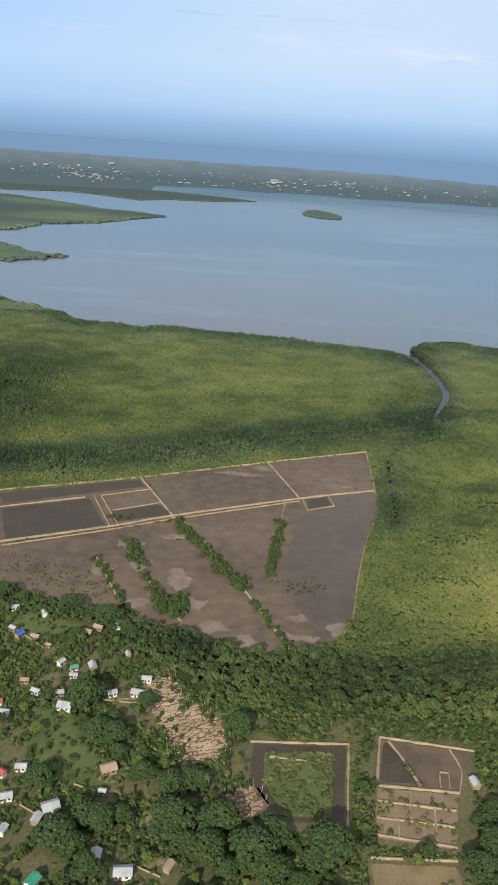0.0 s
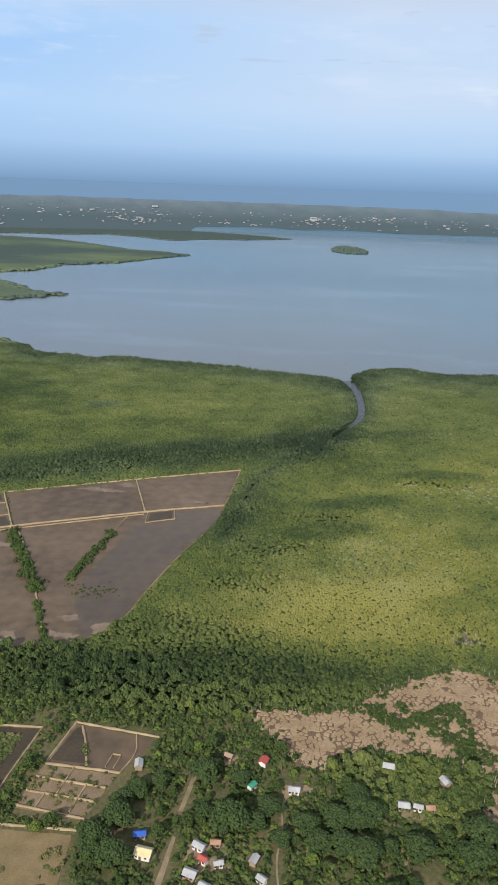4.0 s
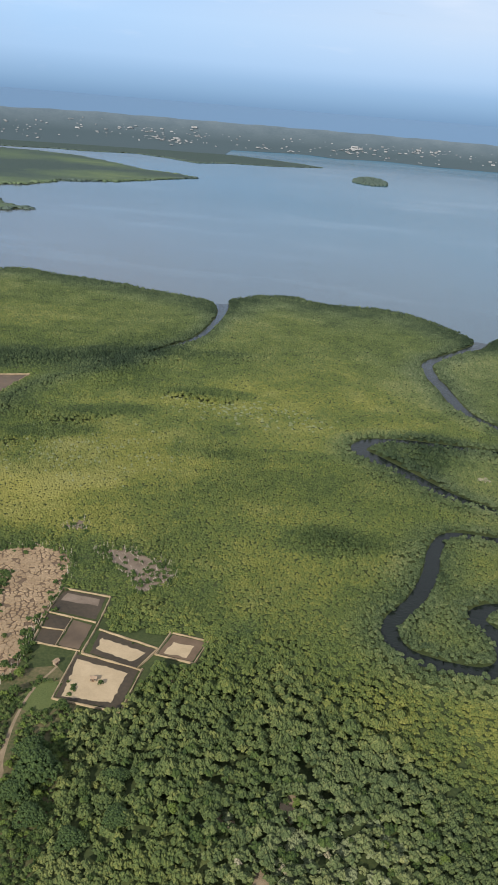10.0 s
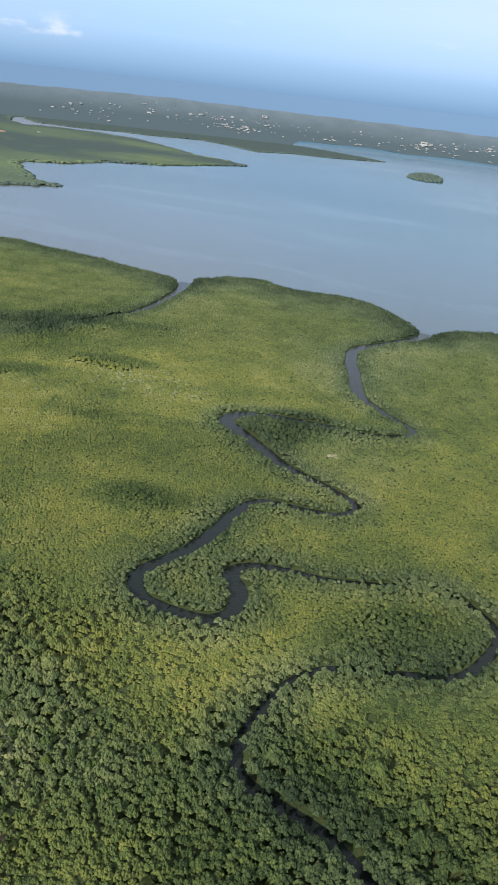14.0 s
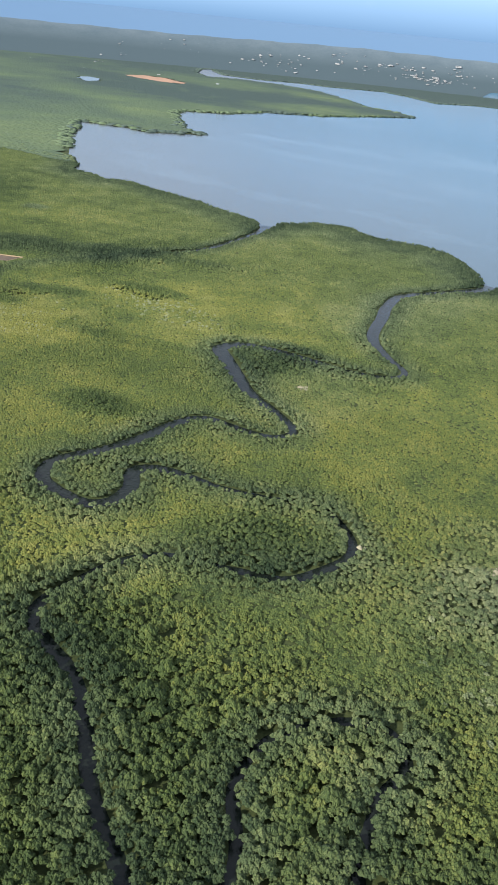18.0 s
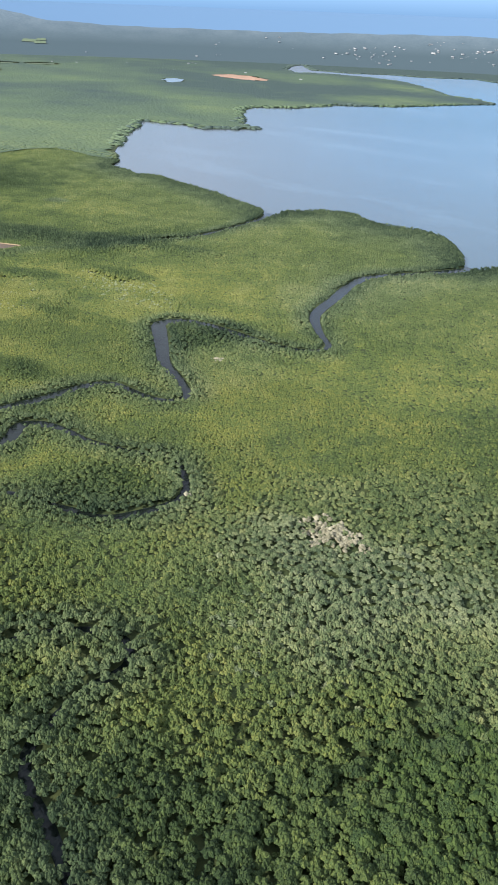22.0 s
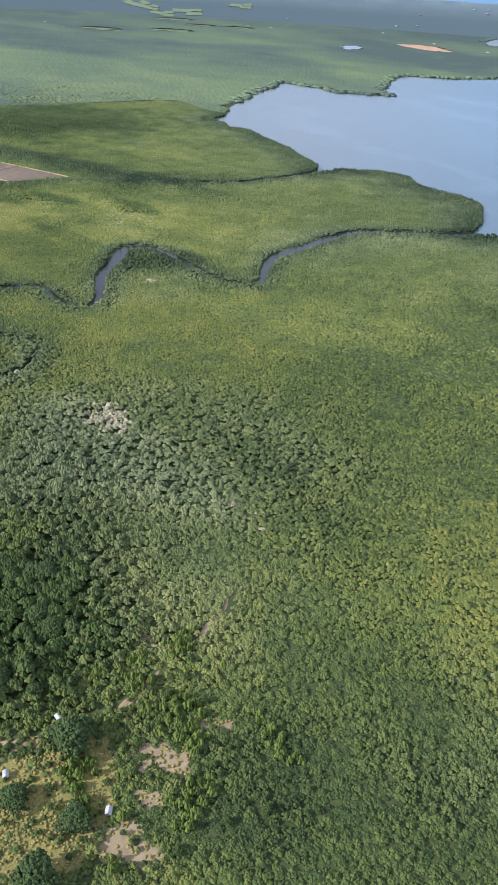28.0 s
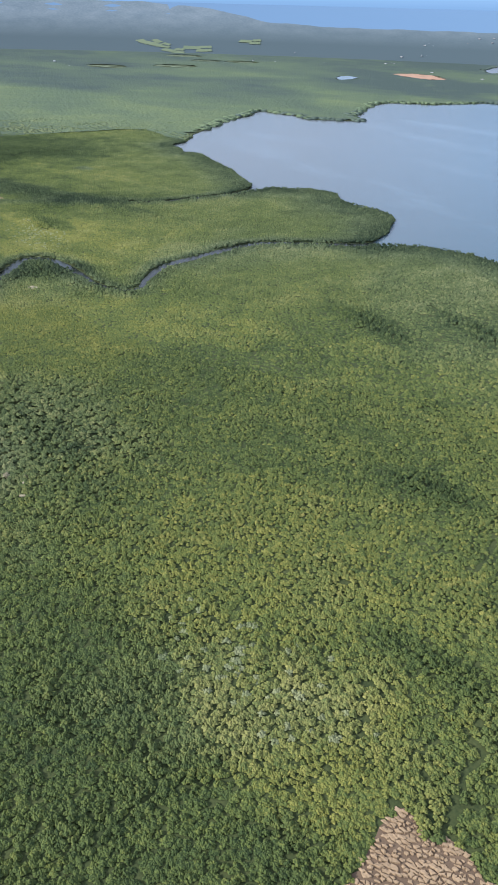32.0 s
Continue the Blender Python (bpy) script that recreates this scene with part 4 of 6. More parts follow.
    gap |= ~broad & (rs.rand(len(x)) < 0.10 * wood + 0.22 * old)
    low = (kind == 0) | (kind == 3)
    # the scrub is rougher towards the east
    east = np.clip((x - 520) / 160, 0, 1)
    high = np.where(low, np.where(ring == 0, np.clip(0.6 + 0.5 * high, 0.6, 2.0), np.where(ring == 1, np.clip(0.7 + (0.35 + 0.3 * east) * high, 0.7, 1.7 + 0.9 * east), np.clip(0.7 + (0.2 + 0.35 * east) * high, 0.6, 1.3 + 1.1 * east))), high)
    size = np.where(low & (ring == 2), 1.12 * size, size)
    deep = (kind != 0) & (rs.rand(len(x)) < 1.1 * patch(x, y, 760, 246, 42, 32) + 0.15 * patch(x, y, 350, 150, 90, 45))
    kind = np.where(deep, 4, kind)
    dead = 1.2 * patch(x, y, 632, 338, 19, 12) + 0.08 * patch(x, y, 372, 146, 30, 22) + patch(x, y, 440, 463, 5, 4) + 0.8 * patch(x, y, 557, 312, 3.5, 5) + 0.12 * patch(x, y, 742, 355, 16, 12)
    kind = np.where(rs.rand(len(x)) < dead, 5, kind)
    silver_haze = np.where(kind == 3, 0.9, silver_haze)
    growth = growth + 0.12 * (kind == 3) - 0.07 * (kind == 2) + 0.05 * (kind == 0) + rs.normal(0, 0.05, len(x)) * (1 + 0.9 * east * (ring > 0)) - 0.02 * east * (ring > 0)
    growth = growth + 0.05 * wood * (x > 450) - 0.10 * old - 0.10 * patch(x, y, 775, 250, 40, 34)
    lift = np.clip(high - 1.15 * size, 0, 6)
    # larger heads among the fine ones where the stand is tall or olive
    heads = (ring == 1) & (rs.rand(len(x)) < np.where(kind != 0, 0.2 * np.clip(olive + 0.7 * tall, 0, 1), 0) + 0.09 * east)
    size = np.where(heads, rs.uniform(1.7, 2.7, len(x)), size)
    gap |= (ring == 1) & ~heads & (rs.rand(len(x)) < 0.5 * olive + 0.25 * tall + 0.2 * east)
    gap |= (ring == 2) & (rs.rand(len(x)) < 0.2 * east)
    lift = np.where(heads, np.clip(high - 0.9 * size, 0, 6), lift)
    ring = np.where(broad, 4, np.where(heads, 5, ring))
    for k, (name, m, label) in enumerate((("mangrove_scrub", "canopy", "low yellow-green mangrove scrub"), ("mangrove_trees", "canopy", "dense mid-green mangrove canopy"),
                                          ("tall_mangroves", "canopy", "taller dark green mangroves along water"), ("dry_mangroves", "canopy", "pale dry silvery mangrove scrub"), ("dark_wood", "leaf_tree", "dense dark green wood by the clearings"), ("dead_mangroves", "leaf_dead", "pale dead and dying mangrove brush"))):
        for n, shapes in ((0, DOMES_NEAR), (1, TUFTS), (2, TUFTS), (3, DOMES), (4, DOMES_BIG), (5, DOMES_MID)):
            i = (kind == k) & (ring == n) & ~gap
            if i.any():
                woods(name, x[i], y[i], lift[i], size[i], high[i] - lift[i], shapes, M[m + ("", "_mid", "_flat", "", "", "")[n]] if m == "canopy" else M[m], label, "mangroves", growth[i], silver_haze[i], facets=n in (0, 4))


grow()


FIELDS = [(-3061, 2194, 70, 60, 20), (-2889, 2246, 60, 50, 35), (-2610, 2156, 75, 70, 50), (-2858, 2371, 80, 60, 60), (-1986, 1802, 75, 60, 50), (-2259, 2086, 50, 45, 40), (-2160, 2208, 60, 50, 50), (-2030, 1531, 90, 50, 45), (-2997, 2224, 60, 50, 30), (-2806, 2651, 60, 50, 50)]
RED_EARTH = [(-1440, 2460), (-1430, 2540), (-1330, 2560), (-1187, 2480), (-1180, 2430), (-1290, 2410)]
FAR_POOL = [(-1380, 2148), (-1392, 2215), (-1294, 2160), (-1276, 2075)]


def far_canopy():
    """The level top of the far mangroves, patched with paler flats and darker belts, some of them cloud shadow put into
    the colour.
    """
    xs, ys = np.arange(-3590.0, 2300, 13), np.arange(120.0, 3960, 13)
    x, y = np.meshgrid(xs, ys)
    rs = np.random.RandomState(15)
    x, y = x + rs.uniform(-4, 4, x.shape), y + rs.uniform(-4, 4, y.shape)
    fx, fy = x.ravel(), y.ravel()
    keep = inside(land_line, fx, fy) & (np.hypot(fx - CX, fy - CY) < 3990) & (np.hypot(fx - 540, fy - 60) > 1000) & ~((fx > -408) & (fx < 698 + (900 - fy) * 1.15) & (fy < 940)) & (fy > 0.35 * (fx - 480)) & (fy > -0.42 * (fx - 480) - 180)
    keep &= ~inside(RED_EARTH, fx, fy) & ~inside(FAR_POOL, fx, fy)
    for cx, cy, w, d, _ in FIELDS:
        keep &= np.hypot((fx - cx) / (w + 8), (fy - cy) / (d + 10)) > 1.0
    n1, n2, n3 = cloudy(fx * 0.5, fy, 190), cloudy(fx, fy, 60), cloudy(fx, fy, 24)
    # growth drops further off to paint distance haze into the leaf colour
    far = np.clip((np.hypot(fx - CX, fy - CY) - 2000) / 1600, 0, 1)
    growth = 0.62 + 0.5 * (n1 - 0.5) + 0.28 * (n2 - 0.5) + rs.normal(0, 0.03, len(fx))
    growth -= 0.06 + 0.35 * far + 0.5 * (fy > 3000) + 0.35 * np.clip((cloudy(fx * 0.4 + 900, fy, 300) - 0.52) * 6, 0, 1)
    # the last, long dark oval is a cloud's shadow painted into the leaves
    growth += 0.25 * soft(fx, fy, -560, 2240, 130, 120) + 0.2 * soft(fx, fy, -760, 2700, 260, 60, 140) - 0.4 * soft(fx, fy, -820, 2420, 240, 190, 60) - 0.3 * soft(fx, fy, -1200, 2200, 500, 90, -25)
    # and rises close by, where the painted haze thins out
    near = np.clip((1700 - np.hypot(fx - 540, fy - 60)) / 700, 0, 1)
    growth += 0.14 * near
    z = (1.0 + 1.6 * n3 + 1.0 * n2 + rs.uniform(0, 0.5, len(fx))) * (1 - 0.65 * near)
    ok = keep.reshape(x.shape)
    quad = ok[:-1, :-1] & ok[1:, :-1] & ok[:-1, 1:] & ok[1:, 1:]
    j, i = np.nonzero(quad)
    w = len(xs)
    a = j * w + i
    used, at = np.unique(np.stack([a, a + 1, a + w + 1, a + w], 1), return_inverse=True)
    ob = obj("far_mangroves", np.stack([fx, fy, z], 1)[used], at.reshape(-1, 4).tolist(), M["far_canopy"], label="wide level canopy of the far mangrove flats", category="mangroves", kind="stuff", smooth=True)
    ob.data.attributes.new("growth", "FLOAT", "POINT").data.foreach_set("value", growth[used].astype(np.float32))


def grow_far():
    far_canopy()
    for x0, x1, y0, y1, step, lo, hi in ((-1500, 1700, 300, 1900, 7.0, 0, 1400), (-3600, 2300, 120, 3950, 13, 1400, 9000)):
        x, y = scatter(x0, x1, y0, y1, step, 21)
        r, d = np.hypot(x - CX, y - CY), np.hypot(x - 540, y - 60) + 500 * (cloudy(x, y, 260) - 0.5)
        keep = inside(land_line, x, y) & (r < 3980) & ~((x > -430) & (x < 720 + (900 - y) * 1.15) & (y < 965)) & (d >= lo) & (d < hi)
        keep &= (y > 0.35 * (x - 480)) & (y > -0.42 * (x - 480) - 180)
        keep &= ~inside(RED_EARTH, x, y) & ~inside(FAR_POOL, x, y)
        for cx, cy, w, d, _ in FIELDS:
            keep &= np.hypot((x - cx) / (w + 12), (y - cy) / (d + 26)) > 1.0
        x, y = x[keep], y[keep]
        if lo:
            rim = away([*SHORE_WEST[-7:], *SHORE_SPIT, *SHORE_FAR], x, y) + 30 * (cloudy(x, y, 90) - 0.5) < 22
            x, y = x[rim], y[rim]
        n1, n2 = cloudy(x * 0.5, y, 190), cloudy(x, y, 60)
        rs = np.random.RandomState(4)
        size, high = step * (0.72 if hi < 2000 else 0.8) * rs.uniform(0.7, 1.3, len(x)), (1.0 + 2.4 * n2 * n1 + (1.5 if lo else 0.0)) * rs.uniform(0.7, 1.4, len(x))
        kind = np.where(n1 + rs.normal(0, 0.05, len(x)) > 0.60, 0, np.where(n1 + rs.normal(0, 0.05, len(x)) > 0.40, 1, 2))
        # the bluer leaves take over further off, haze put into the colour
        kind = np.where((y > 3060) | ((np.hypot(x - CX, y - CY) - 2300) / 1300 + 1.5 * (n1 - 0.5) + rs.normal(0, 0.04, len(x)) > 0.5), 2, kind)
        # greyer with distance from the flight line, haze put into the leaf colour
        growth, silver_haze = 0.31 + 0.28 * n1 + 0.12 * (n2 - 0.5) + rs.normal(0, 0.04, len(x)), np.clip(0.5 + 0.5 * (n2 - 0.5) + (np.hypot(x - 540, y - 60) - 900) / 1500, 0, 1)
        for k, (m, label) in enumerate((("leaf_haze", "far pale green mangrove flats"), ("leaf_haze", "far mid-green mangrove flats"), ("leaf_haze_dark", "far dark mangrove belts"))):
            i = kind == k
            woods("far_mangroves", x[i], y[i], 0 * x[i], size[i], high[i], DOMES, M["canopy_flat" if hi < 2000 else m], label, "mangroves", growth[i], silver_haze[i])
    x, y = scatter(140, 280, 2840, 3180, 10, 6)
    i = inside(ISLET, x, y)
    rs = np.random.RandomState(2)
    woods("islet_trees", x[i], y[i], 0 * x[i], rs.uniform(6, 9, i.sum()), rs.uniform(5, 11, i.sum()), DOMES, M["leaf_haze_dark"], "low green trees covering the small islet", "trees")


grow_far()


# ---- parts and pieces ----
def box(bm, sx, sy, sz, x=0.0, y=0.0, z=0.0, turn=0.0):
    """A box with its base centre at x, y, z."""
    m = pose(x, y, z + sz / 2, 0, 0, turn) @ Matrix.Diagonal((sx, sy, sz, 1))
    bmesh.ops.create_cube(bm, size=1.0, matrix=m)
    return bm


def block(name, dims, at, material, parent, turn=0.0, label=""):
    return part(name, box(bmesh.new(), *dims, *at, turn), material, parent, label)


def ridge(name, pts, width, tall, material, parent, z=0.0, rough=0.42, seed=1):
    """An earth bank with sloping, uneven sides."""
    p = curve(pts, 2.5)
    rs = np.random.RandomState(seed + len(p))
    d = np.gradient(p, axis=0)
    nrm = np.stack([-d[:, 1], d[:, 0]], 1) / (np.linalg.norm(d, axis=1)[:, None] + 1e-9)
    verts, faces = [], []
    for q, n in zip(p, nrm):
        w = 0.5 * width * rs.uniform(1 - rough, 1 + rough)
        h = tall * rs.uniform(0.8, 1.15)
        for off, up in ((-w, -0.02), (-w * 0.45, h), (w * 0.45, h * 0.95), (w, -0.02)):
            verts.append((q[0] + n[0] * off, q[1] + n[1] * off, z + up))
    for i in range(len(p) - 1):
        for k in range(3):
            faces.append((4 * i + k, 4 * i + k + 1, 4 * i + 5 + k, 4 * i + 4 + k))
    faces += [(0, 1, 2, 3), (4 * len(p) - 1, 4 * len(p) - 2, 4 * len(p) - 3, 4 * len(p) - 4)]
    return obj(name, verts, faces, material, parent)


def edged(pts, step=2.0, by=0.3, seed=1):
    """A closed outline with straight, slightly ragged sides."""
    rs = np.random.RandomState(seed)
    out = []
    for a, b in zip(pts, pts[1:] + pts[:1]):
        n = max(1, int(math.dist(a, b) / step))
        out += [np.array(a) + (np.array(b) - np.array(a)) * k / n + rs.normal(0, by, 2) for k in range(n)]
    return out


def uneven(pts, step=3.0, by=0.6, seed=1):
    """A closed outline with a wavering edge."""
    c = curve(pts, step, True)
    rs = np.random.RandomState(seed)
    return c + rs.normal(0, by, c.shape)


# ---- the large ponds ----
ponds = thing("pond_banks", Matrix(), "pale earth banks dividing the drained fish ponds", "pond banks", kind="structure")
for line, w, h in (([(-149, 428), (-68, 463), (14, 504), (86, 538)], 1.3, 0.8), ([(86, 538), (84, 468)], 0.9, 0.6), ([(-127, 365), (-74, 391), (-41, 410), (35, 447), (83, 467)], 1.3, 0.9),
                   ([(-125, 361), (-74, 387), (-40, 406), (34, 443)], 0.8, 0.6), ([(-68, 463), (-41, 410)], 1.2, 0.8), ([(14, 504), (34, 447)], 1.0, 0.7),
                   ([(36, 445), (38, 430)], 0.7, 0.6), ([(38, 430), (55, 439)], 0.7, 0.6), ([(55, 439), (52, 454)], 0.7, 0.6), ([(-91, 430), (-74, 391)], 0.7, 0.6), ([(-87, 431), (-70, 394)], 0.7, 0.6),
                   ([(-141, 406), (-96, 427)], 1.2, 0.6), ([(-87, 431), (-58, 446)], 0.7, 0.5), ([(-76, 412), (-50, 427)], 0.6, 0.5), ([(25, 441), (22, 413)], 0.8, 0.6),
                   ([(-41, 408), (-32, 400), (-7, 353), (10, 318), (25, 284)], 1.1, 0.7), ([(-61, 375), (-40, 327), (-25, 303)], 1.0, 0.5), ([(-75, 358), (-59, 324), (-46, 300)], 1.0, 0.5),
                   ([(84, 468), (82, 437), (70, 396), (60, 350), (54, 316), (45, 294)], 0.7, 0.5)):
    ridge("bank", line, w, h, M["dyke"], ponds, 0.1)
cells = thing("pond_water", Matrix(), "shallow dark water left standing in pond cells", "pond water", kind="structure")
for pts in ([(-139, 404), (-93, 426), (-77, 393), (-125, 368)], [(-73, 397), (-77, 410), (-51, 424), (-43, 412)], [(-147, 424), (-90, 450), (-68, 458), (-63, 449), (-92, 435), (-140, 411)], [(38, 445), (39, 433), (53, 440), (51, 452)]):
    flat("pool", pts, 0.13, M["dark_mud"], cells)
flat("damp_mud", uneven([(42, 441), (80, 462), (80, 437), (68, 396), (58, 350), (52, 318), (43, 298), (34, 306), (24, 345), (30, 400)], 4, 1.2, 8), 0.116, M["damp"], label="darker damp mud on the drained pond floor", category="mud", kind="structure")
stains = thing("dried_mud", Matrix(), "pale dried patches on the drained pond floor", "dried mud", kind="structure")
for k, (x, y, rx, ry) in enumerate(((-60, 372, 7, 5), (-52, 352, 5, 9), (-30, 340, 6, 9), (4, 290, 7, 5), (-12, 300, 9, 4), (-48, 315, 6, 5), (46, 304, 4, 7), (30, 296, 7, 3), (-70, 345, 5, 7), (-5, 480, 16, 2.5), (10, 492, 6, 3), (28, 312, 5, 3), (-36, 384, 8, 4), (-20, 318, 5, 6), (60, 470, 10, 2))):
    ring = [(x + rx * math.cos(a) * (1 + 0.3 * math.sin(3 * a + k)), y + ry * math.sin(a) * (1 + 0.3 * math.cos(2 * a + k))) for a in np.linspace(0, 6.28, 12, endpoint=False)]
    flat("stain", uneven(ring, 1.2, 0.9, k), 0.125 + 0.0015 * k, M["pale_mud"], stains)


def row_of(line, spread, count, lo, hi, tall, seed):
    p = curve(line, 1.0)
    rs = np.random.RandomState(seed)
    i = rs.randint(0, len(p), count)
    return p[i, 0] + rs.normal(0, spread, count), p[i, 1] + rs.normal(0, spread, count), rs.uniform(lo, hi, count), rs.uniform(0.6, 1.3, count) * tall


def pond_scrub():
    bits = [row_of([(-38, 402), (-7, 350), (2, 334)], 1.7, 190, 1.0, 1.9, 2.6, 1), row_of([(6, 326), (24, 288)], 0.8, 60, 0.8, 1.4, 1.6, 2), row_of([(22, 412), (15, 350)], 1.3, 120, 0.9, 1.6, 2.2, 3),
            row_of([(-61, 374), (-42, 330), (-28, 306)], 1.6, 60, 0.9, 2.0, 2.2, 4), row_of([(-74, 356), (-58, 324), (-47, 302)], 1.4, 50, 0.9, 1.8, 2.0, 5), row_of([(-60, 373), (-50, 350)], 2.0, 26, 1.4, 2.4, 2.8, 6),
            row_of([(-34, 322), (-26, 306)], 3.2, 44, 1.3, 2.5, 3.2, 7), row_of([(-125, 363), (-40, 405)], 0.6, 60, 0.4, 0.9, 0.7, 8), row_of([(18, 342), (30, 338), (40, 342)], 3.5, 60, 0.3, 0.8, 0.6, 9), row_of([(-12, 352), (4, 344)], 2.5, 30, 0.5, 1.2, 1.2, 10),
            row_of([(-115, 345), (-85, 330), (-62, 322)], 6.0, 200, 0.25, 0.7, 0.4, 11), row_of([(-66, 461), (-42, 412)], 0.5, 40, 0.3, 0.8, 0.7, 12), row_of([(-76, 402), (-66, 406)], 1.0, 6, 1.2, 2.0, 2.0, 13)]
    x, y, r, h = np.concatenate([np.stack(b) for b in bits], 1)
    woods("bank_scrub", x, y, 0 * x + 0.1, r, h, DOMES_NEAR, M["leaf_tree"], "green scrub and small trees along pond banks", "scrub")


pond_scrub()

# ---- small ponds ----
plots = thing("small_ponds", Matrix(), "small square ponds and bare plots beside the village", "ponds", kind="structure")
FLOORS = [("dark_mud", [(9, 228), (43, 230), (39, 194), (18, 194), (8, 211)]), ("grass", [(13, 224), (38, 226), (35, 196), (19, 196), (13, 211)]), ("mud", [(56, 235), (89, 231), (80, 211), (52, 213)]),
          ("dark_mud", [(57, 233), (60, 234), (66, 214), (53, 214)]), ("bare", [(52, 211), (79, 210), (74, 187), (48, 190)]), ("stubble", [(46, 180), (72, 181), (74, 158), (45, 156)]),
          ("dark_mud", [(238, 264), (258, 264), (260, 247), (238, 248)]), ("pale_mud", [(240, 262), (256, 262), (257, 257), (240, 256)]), ("dark_mud", [(239, 245), (250, 244), (251, 226), (242, 225)]), ("mud", [(251, 244), (260, 243), (261, 226), (252, 226)]),
          ("dark_mud", [(265, 240), (291, 235), (287, 222), (266, 225)]), ("sand", [(267, 236), (288, 232), (285, 225), (268, 228)]), ("dark_mud", [(261, 223), (289, 221), (289, 197), (264, 197)]), ("sand", [(263, 220), (285, 218), (285, 200), (266, 198)]),
          ("crack", [(295, 247), (310, 246), (308, 232), (293, 233)]), ("sand", [(297, 242), (306, 242), (305, 234), (295, 234)])]
for k, (m, pts) in enumerate(FLOORS):
    flat("plot", edged(pts, 2.2 if m != "sand" else 1.5, 0.14 if m != "sand" else 0.25, k), 0.06 + 0.012 * k, M[m], plots)
for k, (w, line) in enumerate(((0.9, [(8, 229), (44, 231)]), (1.0, [(44, 231), (40, 193)]), (0.6, [(15, 222), (28, 221)]), (1.0, [(56, 236), (90, 232)]), (1.0, [(56, 236), (52, 213)]), (0.9, [(59, 234), (63, 225), (67, 213)]), (1.0, [(52, 212), (80, 211)]),
                             (0.7, [(81, 232), (83, 222), (80, 211)]), (0.5, [(74, 213), (75, 220), (78, 220), (77, 213)]), (0.8, [(51, 205), (77, 203)]), (0.8, [(50, 198), (76, 196)]), (0.7, [(63, 211), (61, 198)]), (0.7, [(70, 204), (68, 190)]), (0.7, [(49, 191), (74, 188)]), (0.6, [(57, 198), (56, 190)]),
                             (0.8, [(46, 182), (73, 183)]), (0.9, [(237, 265), (260, 265)]), (0.9, [(260, 265), (262, 246), (263, 225)]), (0.8, [(237, 265), (238, 246), (241, 224)]), (0.8, [(238, 246), (261, 245)]), (0.6, [(250, 245), (251, 225)]), (0.6, [(240, 235), (251, 236)]), (0.8, [(241, 225), (262, 225)]),
                             (1.0, [(264, 241), (292, 236)]), (0.9, [(292, 236), (288, 222)]), (1.0, [(263, 224), (290, 221)]), (0.9, [(290, 222), (290, 196)]), (0.9, [(261, 224), (263, 196)]), (0.8, [(263, 196), (290, 196)]), (0.8, [(293, 248), (311, 247)]), (0.8, [(311, 247), (309, 231)]), (0.8, [(309, 231), (292, 232)]), (0.8, [(292, 232), (294, 248)]))):
    ridge("bank", line, w, 0.6, M["dyke"], plots, 0.1, seed=k)


def plot_scrub():
    rs = np.random.RandomState(17)
    x, y = rs.uniform(8, 80, 1500), rs.uniform(152, 236, 1500)
    ragged = np.minimum(away([(51, 205), (77, 203)], x, y), away([(50, 198), (76, 196)], x, y))
    keep = inside(FLOORS[1][1], x, y) | (inside(FLOORS[4][1], x, y) & (rs.rand(1500) < np.where(ragged < 1.6, 0.75, 0.22))) | (inside(SQUARES[3], x, y) & (rs.rand(1500) < 0.85 * (cloudy(x, y, 9) > 0.6))) | (away([(46, 232), (45, 212), (44, 190)], x, y) < 2.2) | (away([(60, 232), (64, 222), (67, 214)], x, y) < 0.9) | (away([(46, 186), (74, 185)], x, y) < 2)
    x, y = x[keep], y[keep]
    dry = cloudy(x, y, 11) + rs.normal(0, 0.1, len(x)) > 0.55
    for i, m, label in ((~dry, "leaf_green", "green scrub grown over a dried pond"), (dry, "dry_scrub", "dry olive weeds grown over a dried pond")):
        woods("plot_scrub", x[i], y[i], 0 * x[i] + 0.1, rs.uniform(0.5, 1.3, i.sum()), rs.uniform(0.4, 1.5, i.sum()), DOMES_NEAR, M[m], label, "scrub")


plot_scrub()


# ---- cleared mud: slabs between winding cracks ----
def cells_in(outline, step, seed):
    """Uneven cells that fill an outline, each a ring of points."""
    o = np.asarray(outline, float)
    (x0, y0), (x1, y1) = o.min(0), o.max(0)
    x, y = scatter(x0 - step, x1 + step, y0 - step, y1 + step, step, seed)
    seeds = np.stack([x, y], 1)
    ok = inside(outline, x, y)
    out = []
    for p in seeds[ok]:
        near = seeds[np.argsort(((seeds - p) ** 2).sum(1))[1:13]]
        ring = [p + step * 1.4 * np.array((math.cos(a), math.sin(a))) for a in np.linspace(0, 6.283, 10, endpoint=False)]
        for q in near:
            mid, nrm = (p + q) / 2, q - p
            cut = []
            for a, b in zip(ring, ring[1:] + ring[:1]):
                da, db = (a - mid) @ nrm, (b - mid) @ nrm
                if da <= 0:
                    cut.append(a)
                if da * db < 0:
                    cut.append(a + (b - a) * da / (da - db))
            ring = cut
        if len(ring) > 2:
            out.append((p, ring))
    return out


